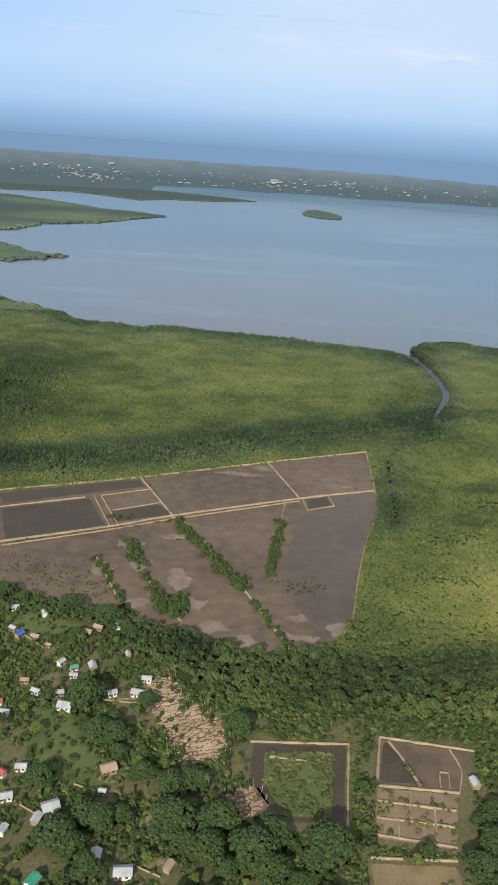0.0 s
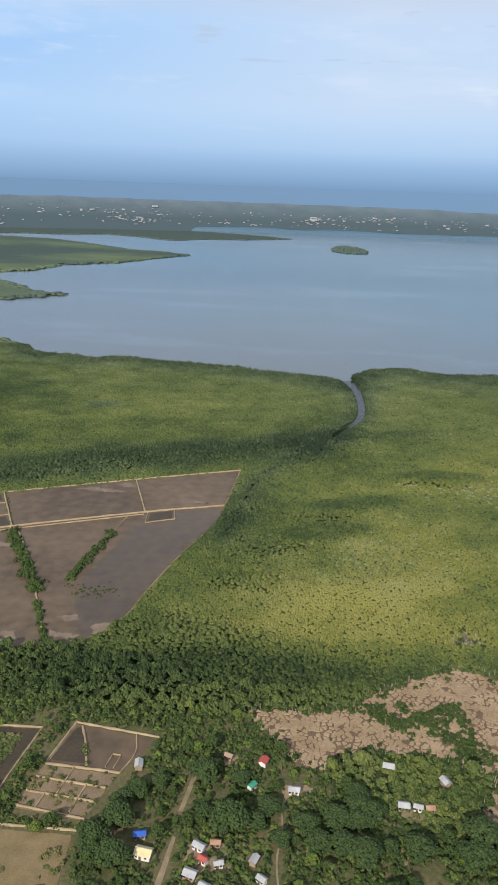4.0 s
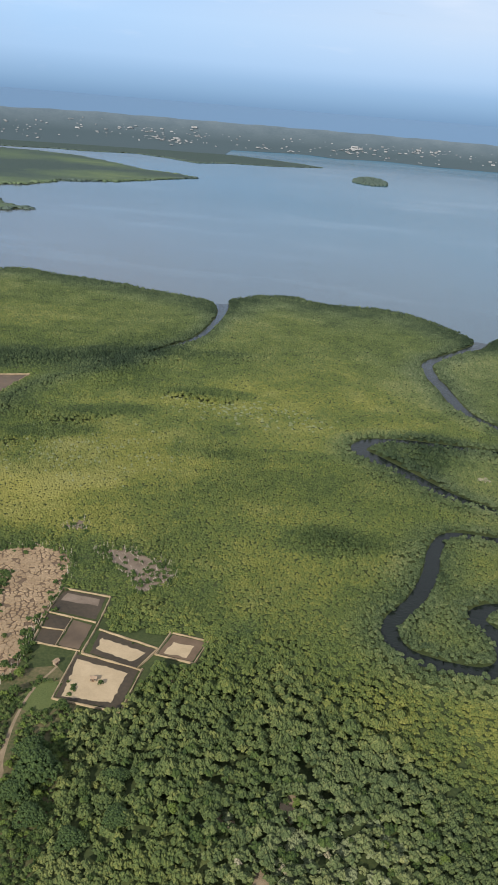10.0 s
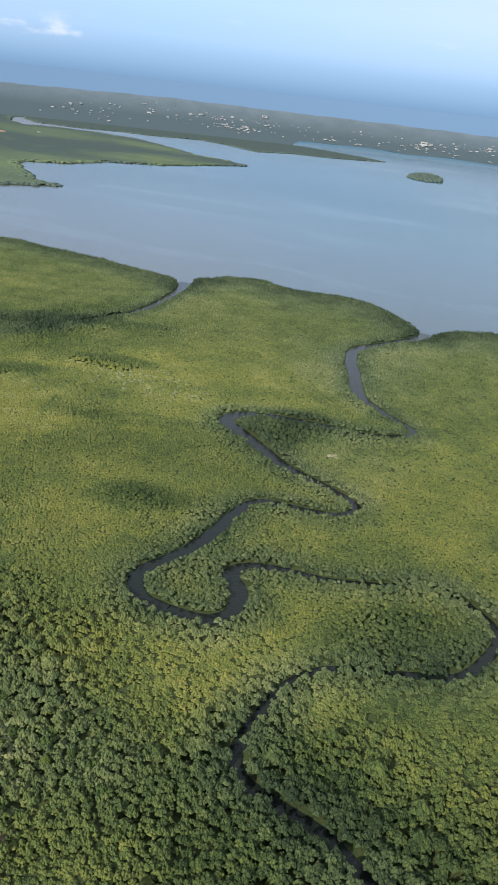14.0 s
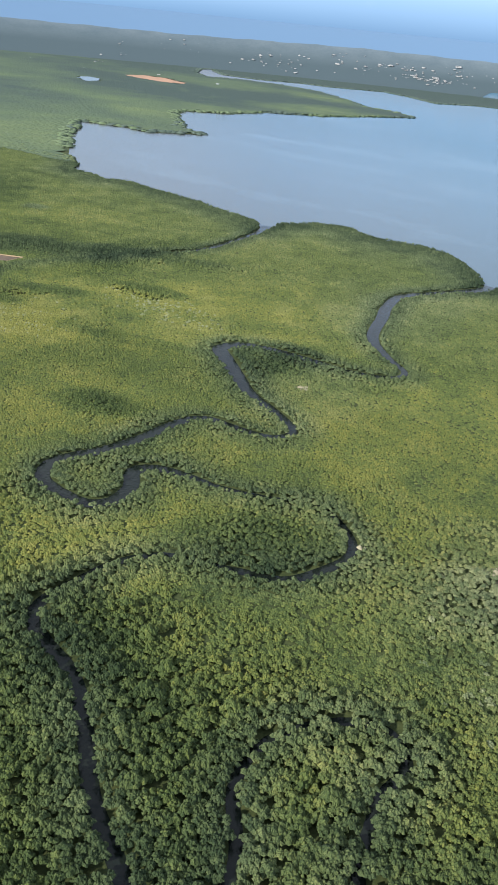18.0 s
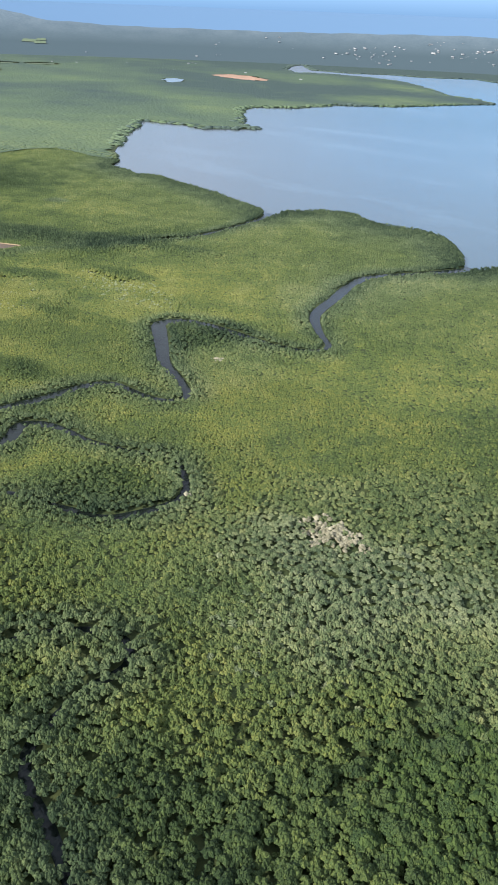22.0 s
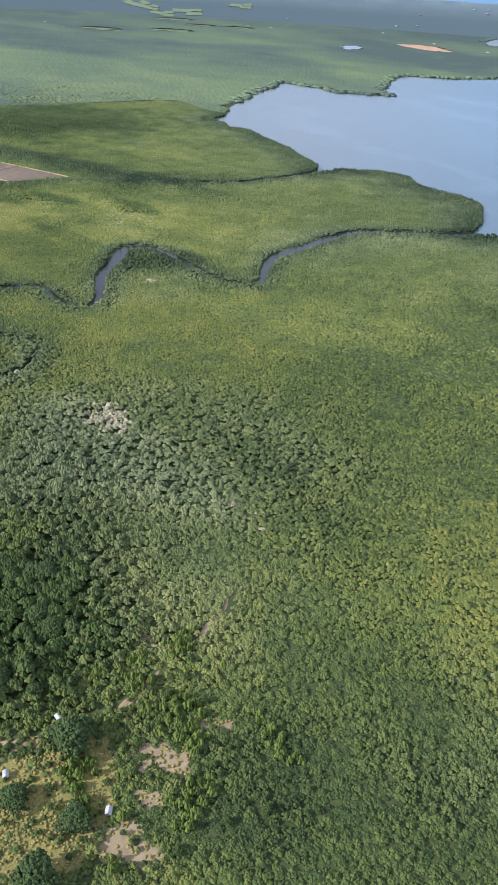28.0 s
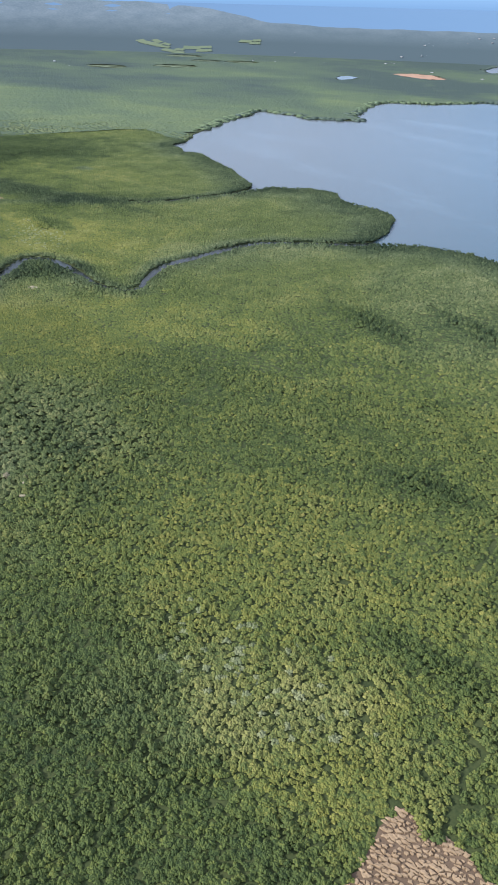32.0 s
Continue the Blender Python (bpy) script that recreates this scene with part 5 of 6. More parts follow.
def crack_land():
    cleared = thing("cleared_land", Matrix(), "bare brown cracked mud where mangroves were cut", "bare mud", kind="structure")
    rs = np.random.RandomState(9)
    made, rest_v, rest_f = 0, [], []
    for n, (key, pts) in enumerate(CLEARED.items()):
        flat("wet_mud", uneven(pts, 3, 0.7, n), 0.06, M["pale_mud" if key in "de" else "crack"], cleared)
        for p, ring in cells_in(pts, {"f": 1.8, "a": 1.8, "b": 1.8}.get(key, 2.4), n + 3):
            if key in "de" or rs.rand() < (0.05 if key == "f" else 0.03):
                continue
            tall = rs.uniform(0.2, 0.7) if key == "f" else rs.uniform(0.27, 0.36)
            fine = [a + (b - a) * f for a, b in zip(ring, ring[1:] + ring[:1]) for f in (0, 0.5)]
            q = np.array(fine)
            q = q + (0.8 if key == "f" else 1.5) * np.stack([cloudy(q[:, 0], q[:, 1], 2.2) - 0.5, cloudy(q[:, 0] + 90, q[:, 1], 2.2) - 0.5], 1)
            gap = np.clip(0.76 + 3.0 * (cloudy(q[:, 0], q[:, 1] + 50, 3.4) - 0.50), 0.68, 0.97) - (rs.uniform(0.02, 0.22) if key in "abf" else 0.0)
            if key in "abf":
                along = np.array((0.86, 0.5))
                q = q + rs.normal(0, 0.16, q.shape) + ((q - p) @ along)[:, None] * along * rs.uniform(0.1, 1.0) - 0.25 * (q - p)
            ring = list(p + (q - p) * gap[:, None])
            top = [(0.95 * (q - p)[0], 0.95 * (q - p)[1], tall * rs.uniform(0.85, 1.05)) for q in ring]
            low = [((q - p)[0], (q - p)[1], 0.0) for q in ring]
            k = len(ring)
            verts = top + low + [(rs.normal(0, 0.1), rs.normal(0, 0.1), tall * 1.15)]
            faces = [(i, (i + 1) % k, 2 * k) for i in range(k)] + [(k + i, k + (i + 1) % k, (i + 1) % k, i) for i in range(k)]
            if made < 300 and key in "acf":
                made += 1
                slab = obj("mud_slab", verts, faces, M["slab"], cleared)
                slab.location = (p[0], p[1], 0.06)
            else:
                base = len(rest_v)
                rest_v += [(v[0] + p[0], v[1] + p[1], v[2] + 0.06) for v in verts]
                rest_f += [tuple(i + base for i in f) for f in faces]
    obj("mud_slabs", rest_v, rest_f, M["slab"], cleared, kind="stuff")


# ---- lawns, tracks and bare spots ----
tracks = thing("pavement", Matrix(), "pale dirt tracks between houses and ponds", "dirt track", kind="structure")
for pts, w in (([(257, 214), (254, 198), (255, 182), (259, 164), (262, 157), (259, 148), (261, 130)], [0.9, 1.0, 1.1, 2.0, 2.8, 2.4]), ([(105, 185), (104.5, 178), (104, 170), (102, 150)], [1.2, 1.8, 2.2, 2.2]), ([(107, 214), (106, 205), (105, 196)], [1.6, 1.6]), ([(139, 202), (140, 192), (139, 180), (141, 165)], [0.5, 0.7, 0.6, 0.7]),
               ([(821, 255), (817, 258), (815, 262), (814, 267), (811, 271), (810, 275), (807, 279)], [0.8, 2.2, 3.0, 1.8, 2.4, 1.6, 0.6]), ([(805, 289), (803, 294), (802, 299), (797, 305), (796, 310), (793, 315), (787, 321), (786, 327), (777, 337)], [0.5, 1.6, 2.2, 1.2, 1.8, 1.0, 1.4, 0.7, 0.3]), ([(-30, 250), (-46, 247), (-62, 250)], [1.0, 1.0]), ([(172, 204), (178, 196), (181, 175), (183, 150)], [1.2, 1.2])):
    ribbon("track", curve(pts, 2), w, 0.05, M["path"], tracks)
flat("village_ground", uneven(VILLAGE, 6, 1.5, 3), 0.02, M["yard"], label="olive grass and trodden earth around the houses", category="ground", kind="structure")
lawns = thing("lawn", Matrix(), "mown green grass between the village houses", "grass", kind="structure")
for k, pts in enumerate(LAWNS):
    flat("turf", uneven(pts, 3, 0.5, k), 0.03, M["grass"], lawns)
yards = thing("bare_yards", Matrix(), "trodden bare earth yards and dug spots", "bare earth", kind="structure")
for k, pts in enumerate([*BARE_SPOTS, [(228, 154), (231, 165), (237, 165), (238, 156)], [(112, 164), (111, 183), (122, 184), (124, 168)], [(143, 168), (150, 171), (157, 168), (150, 164)], [(139, 213), (149, 214), (148, 207), (140, 206)], [(113, 221), (114, 227), (124, 227), (122, 221)], [(180, 212), (189, 213), (188, 203), (181, 203)], [(-42, 216), (-38, 217), (-38, 205), (-43, 206)], [(-28, 192), (-16, 196), (-12, 190), (-27, 186)], [(-24, 180), (-18, 182), (-14, 176), (-22, 174)]]):
    flat("yard", uneven(pts, 1.6, 0.55, k), 0.045 + 0.002 * k, M["path"], yards)
dry = flat("dry_meadow", uneven(DRY, 4, 0.8, 5), 0.035, M["dry_grass"], label="rough yellow dry grass in a clearing", category="dry grass", kind="structure")


# ---- houses ----
LOOKS = {"w": ("roof_white", "wall_white", "small house with a pale metal roof and white walls"), "g": ("roof_grey", "wall_wood", "small board house with a weathered grey metal roof"), "b": ("roof_blue", "wall_wood", "small board house with a blue painted roof"),
         "r": ("roof_red", "wall_white", "small house with a red painted roof"), "e": ("roof_green", "wall_white", "small house with a green painted roof"), "y": ("roof_yellow", "wall_white", "house with a cream roof and white walls"),
         "t": ("thatch", "wall_wood", "board hut under brown palm thatch"), "o": ("roof_rust", "wall_wood", "board house with a rusty metal roof")}


def house(x, y, look_key, w=4.2, d=3.2, turn=0.0, h=1.9):
    roof_m, wall_m, label = LOOKS[look_key]
    home = thing("house", pose(x, y, 0, 0, 0, turn), label, "house", "houses of the village")
    pitch = h + d * 0.28
    a, b = w / 2 - 0.2, d / 2 - 0.2
    bm = bmesh.new()
    v = [bm.verts.new(q) for q in ((-a, -b, 0), (a, -b, 0), (a, b, 0), (-a, b, 0), (-a, -b, h), (a, -b, h), (a, b, h), (-a, b, h), (-a, 0, pitch - 0.1), (a, 0, pitch - 0.1))]
    for f in ((0, 1, 5, 4), (1, 2, 6, 9, 5), (2, 3, 7, 6), (3, 0, 4, 8, 7), (0, 3, 2, 1)):
        bm.faces.new([v[i] for i in f])
    walls = part("wall", bm, M[wall_m], home)
    for s in (-1, 1):
        slope = math.atan2(pitch - h, d / 2)
        bm = bmesh.new()
        m = Matrix.Translation((0, s * d / 4, (h + pitch) / 2)) @ Matrix.Rotation(-s * slope, 4, "X") @ Matrix.Diagonal((w + 0.3, d / 2 / math.cos(slope) + 0.25, 0.07, 1))
        bmesh.ops.create_cube(bm, size=1.0, matrix=m)
        panel = part("roof_panel", bm, M[roof_m], home)
        for k in range(3):
            bm = bmesh.new()
            m2 = m @ Matrix.Diagonal((1, 1, 1, 1)) @ Matrix.Translation(((k - 1) * 0.32, 0, 0.65)) @ Matrix.Diagonal((0.02, 1, 0.5, 1))
            bmesh.ops.create_cube(bm, size=1.0, matrix=m2)
            part("roof_rib", bm, M[roof_m], panel)
    block("roof_ridge", (w + 0.34, 0.24, 0.08), (0, 0, pitch - 0.01), M[roof_m], home)
    block("door", (0.8, 0.06, 1.6), (-w * 0.12, -b - 0.02, 0), M["door"], walls)
    for k in (-1, 1):
        win = block("window", (0.8, 0.06, 0.7), (w * (0.22 if k > 0 else -0.36), -b - 0.02, 0.85), M["glass"], walls)
        block("sill", (0.95, 0.14, 0.07), (w * (0.22 if k > 0 else -0.36), -b - 0.06, 0.77), M[wall_m], win)
    return home


VILLAGE_WEST = [(-100, 303, "w"), (-86, 300, "w"), (-96, 287, "g"), (-92, 283, "b"), (-85, 282, "t"), (-78, 277, "o"), (-64, 288, "t"), (-60, 292, "t"), (-52, 293, "w"), (-70, 266, "w"), (-64, 263, "e"), (-57, 265, "g"),
                (-63, 258, "w"), (-81, 253, "o"), (-75, 247, "w"), (-66, 247, "g"), (-62, 240, "w"), (-46, 249, "w"), (-36, 250, "w"), (-34, 259, "w"), (-44, 274, "g")]
VILLAGE_SOUTH = [(-83, 234, "w"), (-87, 240, "r"), (-75, 205, "r"), (-69, 208, "w"), (-70, 195, "w"), (-55, 192, "w"), (-58, 187, "g"), (-67, 182, "w"), (-40, 210, "t"), (-40, 200, "w"), (-37, 175, "g"), (-28, 170, "w"), (-53, 165, "e"), (-15, 173, "t")]
VILLAGE_MID = [(94, 183, "b"), (97, 176, "y"), (86, 215, "g"), (86, 188, "g"), (114, 181, "w"), (119, 183, "o"), (116, 176, "r"), (121, 175, "w"), (113, 170, "g"), (118, 166, "g"), (135, 171, "w"), (132, 178, "g"), (118, 224, "t"), (131, 223, "r"), (143, 210, "w"), (128, 210, "e"), (181, 208, "g"), (186, 208, "w"), (177, 227, "g")]
VILLAGE_EAST = [(232, 143, "e"), (234, 148, "r"), (249, 137, "w"), (233, 129, "b"), (238, 138, "g"), (250, 147, "w"), (190, 208, "o"), (197, 222, "g"), (256, 215, "t"), (274, 210, "t"), (850, 239, "g"), (810, 239, "w"), (822, 217, "w")]
HOMES = [*VILLAGE_WEST, *VILLAGE_SOUTH, *VILLAGE_MID, *VILLAGE_EAST]


def settle():
    rs = np.random.RandomState(31)
    for x, y, key in HOMES:
        big = key == "y" or (x, y) in ((-55, 192), (-36, 250), (-28, 170), (-40, 210), (-62, 240), (249, 137))
        hut = x > 700 or (x, y) in ((256, 215), (274, 210), (-40, 200), (86, 188), (-78, 277))
        w = 5.4 if big else 2.4 if hut else rs.uniform(3.0, 4.2)
        house(x, y, key, w, w * rs.uniform(0.68, 0.85), rs.uniform(-35, 35) + (90 if rs.rand() < 0.3 else 0), 1.6 if hut else 1.9)
    long = house(250, 159, "w", 11.5, 3.4, -8, 2.2)
    tagged(long, "long low shed with a pale metal roof")


settle()


def fences():
    """Low pale garden walls and log heaps among the houses."""
    for k, (a, b) in enumerate((((-98, 290), (-80, 276)), ((-76, 243), (-52, 246)), ((-52, 246), (-32, 245)), ((-67, 194), (-56, 188)), ((-50, 203), (-38, 199)), ((-24, 184), (-14, 179)), ((-27, 174), (-17, 170)), ((115, 163), (138, 168)), ((240, 176), (256, 172)), ((220, 150), (229, 132)), ((-104, 292), (-88, 270)), ((-70, 310), (-50, 297)))):
        line = np.linspace(a, b, max(2, int(math.dist(a, b) / 2.2)))
        wall = thing("garden_fence", Matrix(), "low pale boundary fence beside the houses", "fence", "village fences")
        for p, q in zip(line, line[1:]):
            turn = math.degrees(math.atan2(q[1] - p[1], q[0] - p[0]))
            block("panel", (math.dist(p, q) - 0.12, 0.12, 0.75), (*((p + q) / 2), 0.04), M["dyke"], wall, turn)
            block("post", (0.18, 0.18, 0.95), (*p, 0.0), M["wall_wood"], wall, turn)


fences()


# ---- trees ----
def crown_mesh(name, radius, tall, count, lobe, seed, material, base):
    """A crown of many leaf clumps over an uneven dome."""
    rs = np.random.RandomState(seed)
    verts, faces, n = [], [], 0
    for k in range(count):
        a, u = rs.uniform(0, 6.283), rs.uniform(0.0, 1.0)
        el = math.asin(u) * 0.96
        r = radius * (0.78 + 0.24 * math.sin(3 * a + seed) * math.cos(2 * el) + rs.uniform(-0.14, 0.14)) if k % 5 else radius * rs.uniform(0.1, 0.6)
        c = np.array((r * math.cos(el) * math.cos(a), r * math.cos(el) * math.sin(a), base + tall * math.sin(el) * rs.uniform(0.85, 1.1)))
        v, f = LOBES[rs.randint(len(LOBES))]
        s = lobe * rs.uniform(0.6, 1.35)
        t = Euler((el - 1.2, 0, a - 1.571)).to_matrix() if rs.rand() < 0.6 else Euler((rs.uniform(-0.5, 0.5), rs.uniform(-0.5, 0.5), a)).to_matrix()
        verts.append((v * (s, s, s * 0.85)) @ np.array(t).T + c)
        faces.append(f + n)
        n += len(v)
    me = bpy.data.meshes.new(name)
    me.from_pydata(np.concatenate(verts).tolist(), [], np.concatenate(faces).tolist())
    me.polygons.foreach_set("use_smooth", [False] * len(me.polygons))
    me.materials.append(material)
    return me


def limb(bm, a, b, r0, r1, sides=6):
    a, b = Vector(a), Vector(b)
    turn = (b - a).to_track_quat("Z", "Y").to_matrix().to_4x4()
    m = Matrix.Translation((a + b) / 2) @ turn
    bmesh.ops.create_cone(bm, cap_ends=True, segments=sides, radius1=r0, radius2=r1, depth=(b - a).length, matrix=m)
    return bm


def tree(name, radius, tall, count, lobe, seed, leaf, label, group):
    base = tall * 0.45
    ob = thing(name, Matrix(), label, "tree", group)
    part("trunk", limb(bmesh.new(), (0, 0, -0.1), (0.1, 0.05, base + tall * 0.2), 0.07 * radius + 0.05, 0.05 * radius), M["bark"], ob)
    for k in range(3):
        a = k * 2.1 + seed
        part("limb", limb(bmesh.new(), (0.05, 0.02, base * 0.8), (radius * 0.55 * math.cos(a), radius * 0.55 * math.sin(a), base + tall * 0.3), 0.04 * radius, 0.02 * radius, 5), M["bark"], ob)
    crown = new("crown", crown_mesh("crown", radius, tall * 0.6, count, lobe, seed, M[leaf], base))
    crown.parent = ob
    return ob


def palm(name, tall, seed, label, group):
    rs = np.random.RandomState(seed)
    ob = thing(name, Matrix(), label, "palm", group)
    part("trunk", limb(bmesh.new(), (0, 0, -0.1), (0.25, 0.1, tall), 0.16, 0.10), M["bark"], ob)
    verts, faces = [], []
    for k in range(12):
        a, up, length = k * 0.5236 + rs.uniform(-0.2, 0.2), rs.uniform(0.1, 0.9), rs.uniform(1.7, 2.4)
        side = (-math.sin(a), math.cos(a))
        base = len(verts)
        for i in range(6):
            t = i / 5
            r, z = length * t * 0.92, tall + length * (up * t - 0.95 * t * t)
            w = 0.34 * math.sin(0.35 + 2.6 * t)
            cx, cy = 0.25 + r * math.cos(a), 0.1 + r * math.sin(a)
            verts += [(cx + side[0] * w, cy + side[1] * w, z - 0.5 * w), (cx, cy, z), (cx - side[0] * w, cy - side[1] * w, z - 0.5 * w)]
        for i in range(5):
            for q in range(2):
                faces.append((base + 3 * i + q, base + 3 * i + q + 1, base + 3 * i + q + 4, base + 3 * i + q + 3))
    obj("fronds", verts, faces, M["palm"], ob)
    return ob


BIG_TREES = [(82, 173), (85, 188), (113, 195), (122, 191), (131, 193), (158, 198), (170, 202), (32, 184), (32, 162), (89, 202), (140, 187), (152, 187), (167, 183), (108, 216), (96, 207), (124, 213), (135, 200), (148, 194),
             (-28, 208), (-32, 190), (15, 186), (10, 178), (33, 181), (-16, 188), (-4, 178), (-18, 203), (-46, 177), (-39, 170), (-9, 207)]
BIG_TREES_MORE = [(-16, 186), (-3, 189), (2, 173), (15, 171), (29, 177), (85, 197), (79, 179), (-43, 188), (-50, 179), (-38, 218), (-47, 226), (-13, 207), (165, 198), (160, 187), (184, 188), (176, 170), (202, 187), (190, 166), (214, 184), (-108, 313), (-99, 312), (-76, 307), (-57, 298), (-46, 290), (-55, 243), (-32, 246), (-11, 181), (227, 176), (215, 182), (233, 187), (222, 172), (213, 170), (235, 170), (268, 168), (275, 159), (271, 150), (280, 143), (295, 139), (306, 150), (219, 192), (205, 196), (222, 160), (24, 170), (0, 190), (822, 239), (808, 205), (832, 216), (848, 229), (859, 213), (360, 125), (300, 165)]
FRESH_TREES = [(246, 204), (106, 226), (60, 181), (-69, 226), (-48, 229), (13, 172), (272, 168), (150, 180), (-62, 205), (312, 160), (322, 158), (-20, 176), (800, 290), (240, 150)]


def plant():
    rs = np.random.RandomState(12)
    big = [tree("shade_tree", 4.9, 5.6, 800, 0.44, s, "leaf_deep", "broad dark green shade tree among houses", "village shade trees") for s in (1, 2, 3)]
    mid = [tree(kind, 2.5, 4.4, 220, 0.36, s, "leaf_tree", label, group) for kind, s, label, group in (("garden_tree", 4, "leafy green garden tree beside houses", "village garden trees"), ("fruit_tree", 5, "dense green fruit tree among the gardens", "village fruit trees"),
           ("garden_tree", 6, "leafy green garden tree beside houses", "village garden trees"), ("fruit_tree", 7, "dense green fruit tree among the gardens", "village fruit trees"))]
    light = [tree("fresh_tree", 2.3, 4.0, 200, 0.34, s, "leaf_fresh", "bright fresh green tree in the village", "village bright trees") for s in (8, 9)]
    palms = [palm("coconut_palm", h, s, "slender coconut palm with drooping fronds", "village palms") for h, s in ((4.2, 1), (5.2, 2), (3.4, 3))]
    used = set()

    def put(kinds, x, y, scale):
        k = rs.randint(len(kinds))
        m = pose(x, y, 0, 0, 0, rs.uniform(0, 360)) @ Matrix.Diagonal((scale, scale, scale * rs.uniform(0.85, 1.1), 1))
        first = kinds[k]
        if first.name in used:
            return copy_thing(first, m)
        used.add(first.name)
        first.matrix_basis = m
        return first

    for x, y in [*BIG_TREES, *BIG_TREES_MORE]:
        put(big, x, y, rs.uniform(0.85, 1.35))
    for x, y, k in ((277.5, 208.5, 0.5), (242, 217, 0.9), (238, 207, 0.8), (229, 224, 0.5), (206, 214, 0.6), (281, 236, 0.4)):
        put(mid, x, y, k)
    for x, y in FRESH_TREES:
        put(light, x, y, rs.uniform(0.8, 1.25))
    hx, hy = np.array([(a, b) for a, b, _ in HOMES]).T
    roads = [[(257, 214), (255, 182), (262, 157), (261, 130)], [(105, 185), (103, 150)], [(139, 202), (139, 165)], [(107, 214), (105, 196)]]

    def free(x, y, room):
        if np.hypot(hx - x, hy - y + 1.5).min() < room or (abs(x - 250) < 8 and abs(y - 158) < 5):
            return False
        px, py = np.array([x]), np.array([y])
        if any(away(r, px, py)[0] < 2.4 for r in roads):
            return False
        return not any(inside(p, px, py)[0] for p in [*SQUARES, *CLEARED.values(), *LAWNS, *BARE_SPOTS])

    count = 0
    for _ in range(9000):
        x, y = rs.uniform(-125, 335), rs.uniform(118, 312)
        if count >= 520 or not inside(VILLAGE, np.array([x]), np.array([y]))[0] or not free(x, y, 4.8):
            continue
        count += 1
        q = rs.rand()
        if q < 0.06:
            put(big, x, y, rs.uniform(0.6, 1.0))
        elif q < 0.60:
            put(mid, x, y, rs.uniform(0.8, 1.4))
        elif q < 0.68:
            put(light, x, y, rs.uniform(0.5, 0.9))
        else:
            put(palms, x, y, rs.uniform(0.7, 1.05))
    for _ in range(55):
        x, y = rs.normal(300, 14), rs.normal(212, 11)
        if free(x, y, 4):
            put(palms, x, y, rs.uniform(0.55, 0.85))
    for _ in range(70):
        x, y = rs.normal(762, 20), rs.normal(240, 17)
        if not inside(DRY, np.array([x]), np.array([y]))[0] and x < 800:
            put(big if rs.rand() < 0.35 else mid, x, y, rs.uniform(0.55, 0.95))
    for _ in range(46):
        x, y = rs.normal(828, 22), rs.normal(268, 15)
        if not any(inside(p, np.array([x]), np.array([y]))[0] for p in [DRY, *BARE_SPOTS]):
            put(mid, x, y, rs.uniform(0.55, 1.0))
    for _ in range(26):
        x, y = rs.uniform(800, 862), rs.uniform(195, 250)
        put(mid, x, y, rs.uniform(0.35, 0.7))
    for _ in range(45):
        x, y = rs.uniform(290, 420), rs.uniform(118, 185)
        put(mid if rs.rand() < 0.7 else light, x, y, rs.uniform(0.5, 0.95))
    # low garden growth between the trees
    x, y = scatter(-130, 335, 112, 315, 1.8, 44)
    n1, n2 = cloudy(x, y, 16), rs.rand(len(x))
    keep = inside(VILLAGE, x, y) & (n2 < np.clip((n1 - np.where(x > 90, 0.24, 0.34)) * 5, 0.14, 0.94))
    for p in [*SQUARES, *CLEARED.values(), *BARE_SPOTS]:
        keep &= ~inside(p, x, y)
    for p in LAWNS:
        keep &= ~inside(p, x, y) | (n2 < 0.16)
    for r in roads:
        keep &= away(r, x, y) > 2.2
    keep &= np.array([np.hypot(hx - a, hy - b).min() > 2.9 for a, b in zip(x, y)])
    keep &= ~((abs(x - 250) < 7) & (abs(y - 159) < 4))
    x, y = x[keep], y[keep]
    mx, my = scatter(796, 862, 190, 250, 2.6, 9)
    more = inside(DRY, mx, my) & (rs.rand(len(mx)) < 0.3)
    x, y = np.concatenate([x, mx[more]]), np.concatenate([y, my[more]])
    low = rs.rand(len(x))
    for m, i, label in (("leaf_green", low < 0.35, "green garden shrubs around the houses"), ("leaf_fresh", low >= 0.88, "bright banana clumps and weeds around houses"), ("leaf_tree", (low >= 0.35) & (low < 0.88), "dark garden shrubs around the houses")):
        woods("garden_shrubs", x[i], y[i], 0 * x[i], rs.uniform(0.8, 1.7, i.sum()), rs.uniform(0.6, 2.4, i.sum()), DOMES_MID, M[m], label, "shrubs")


plant()


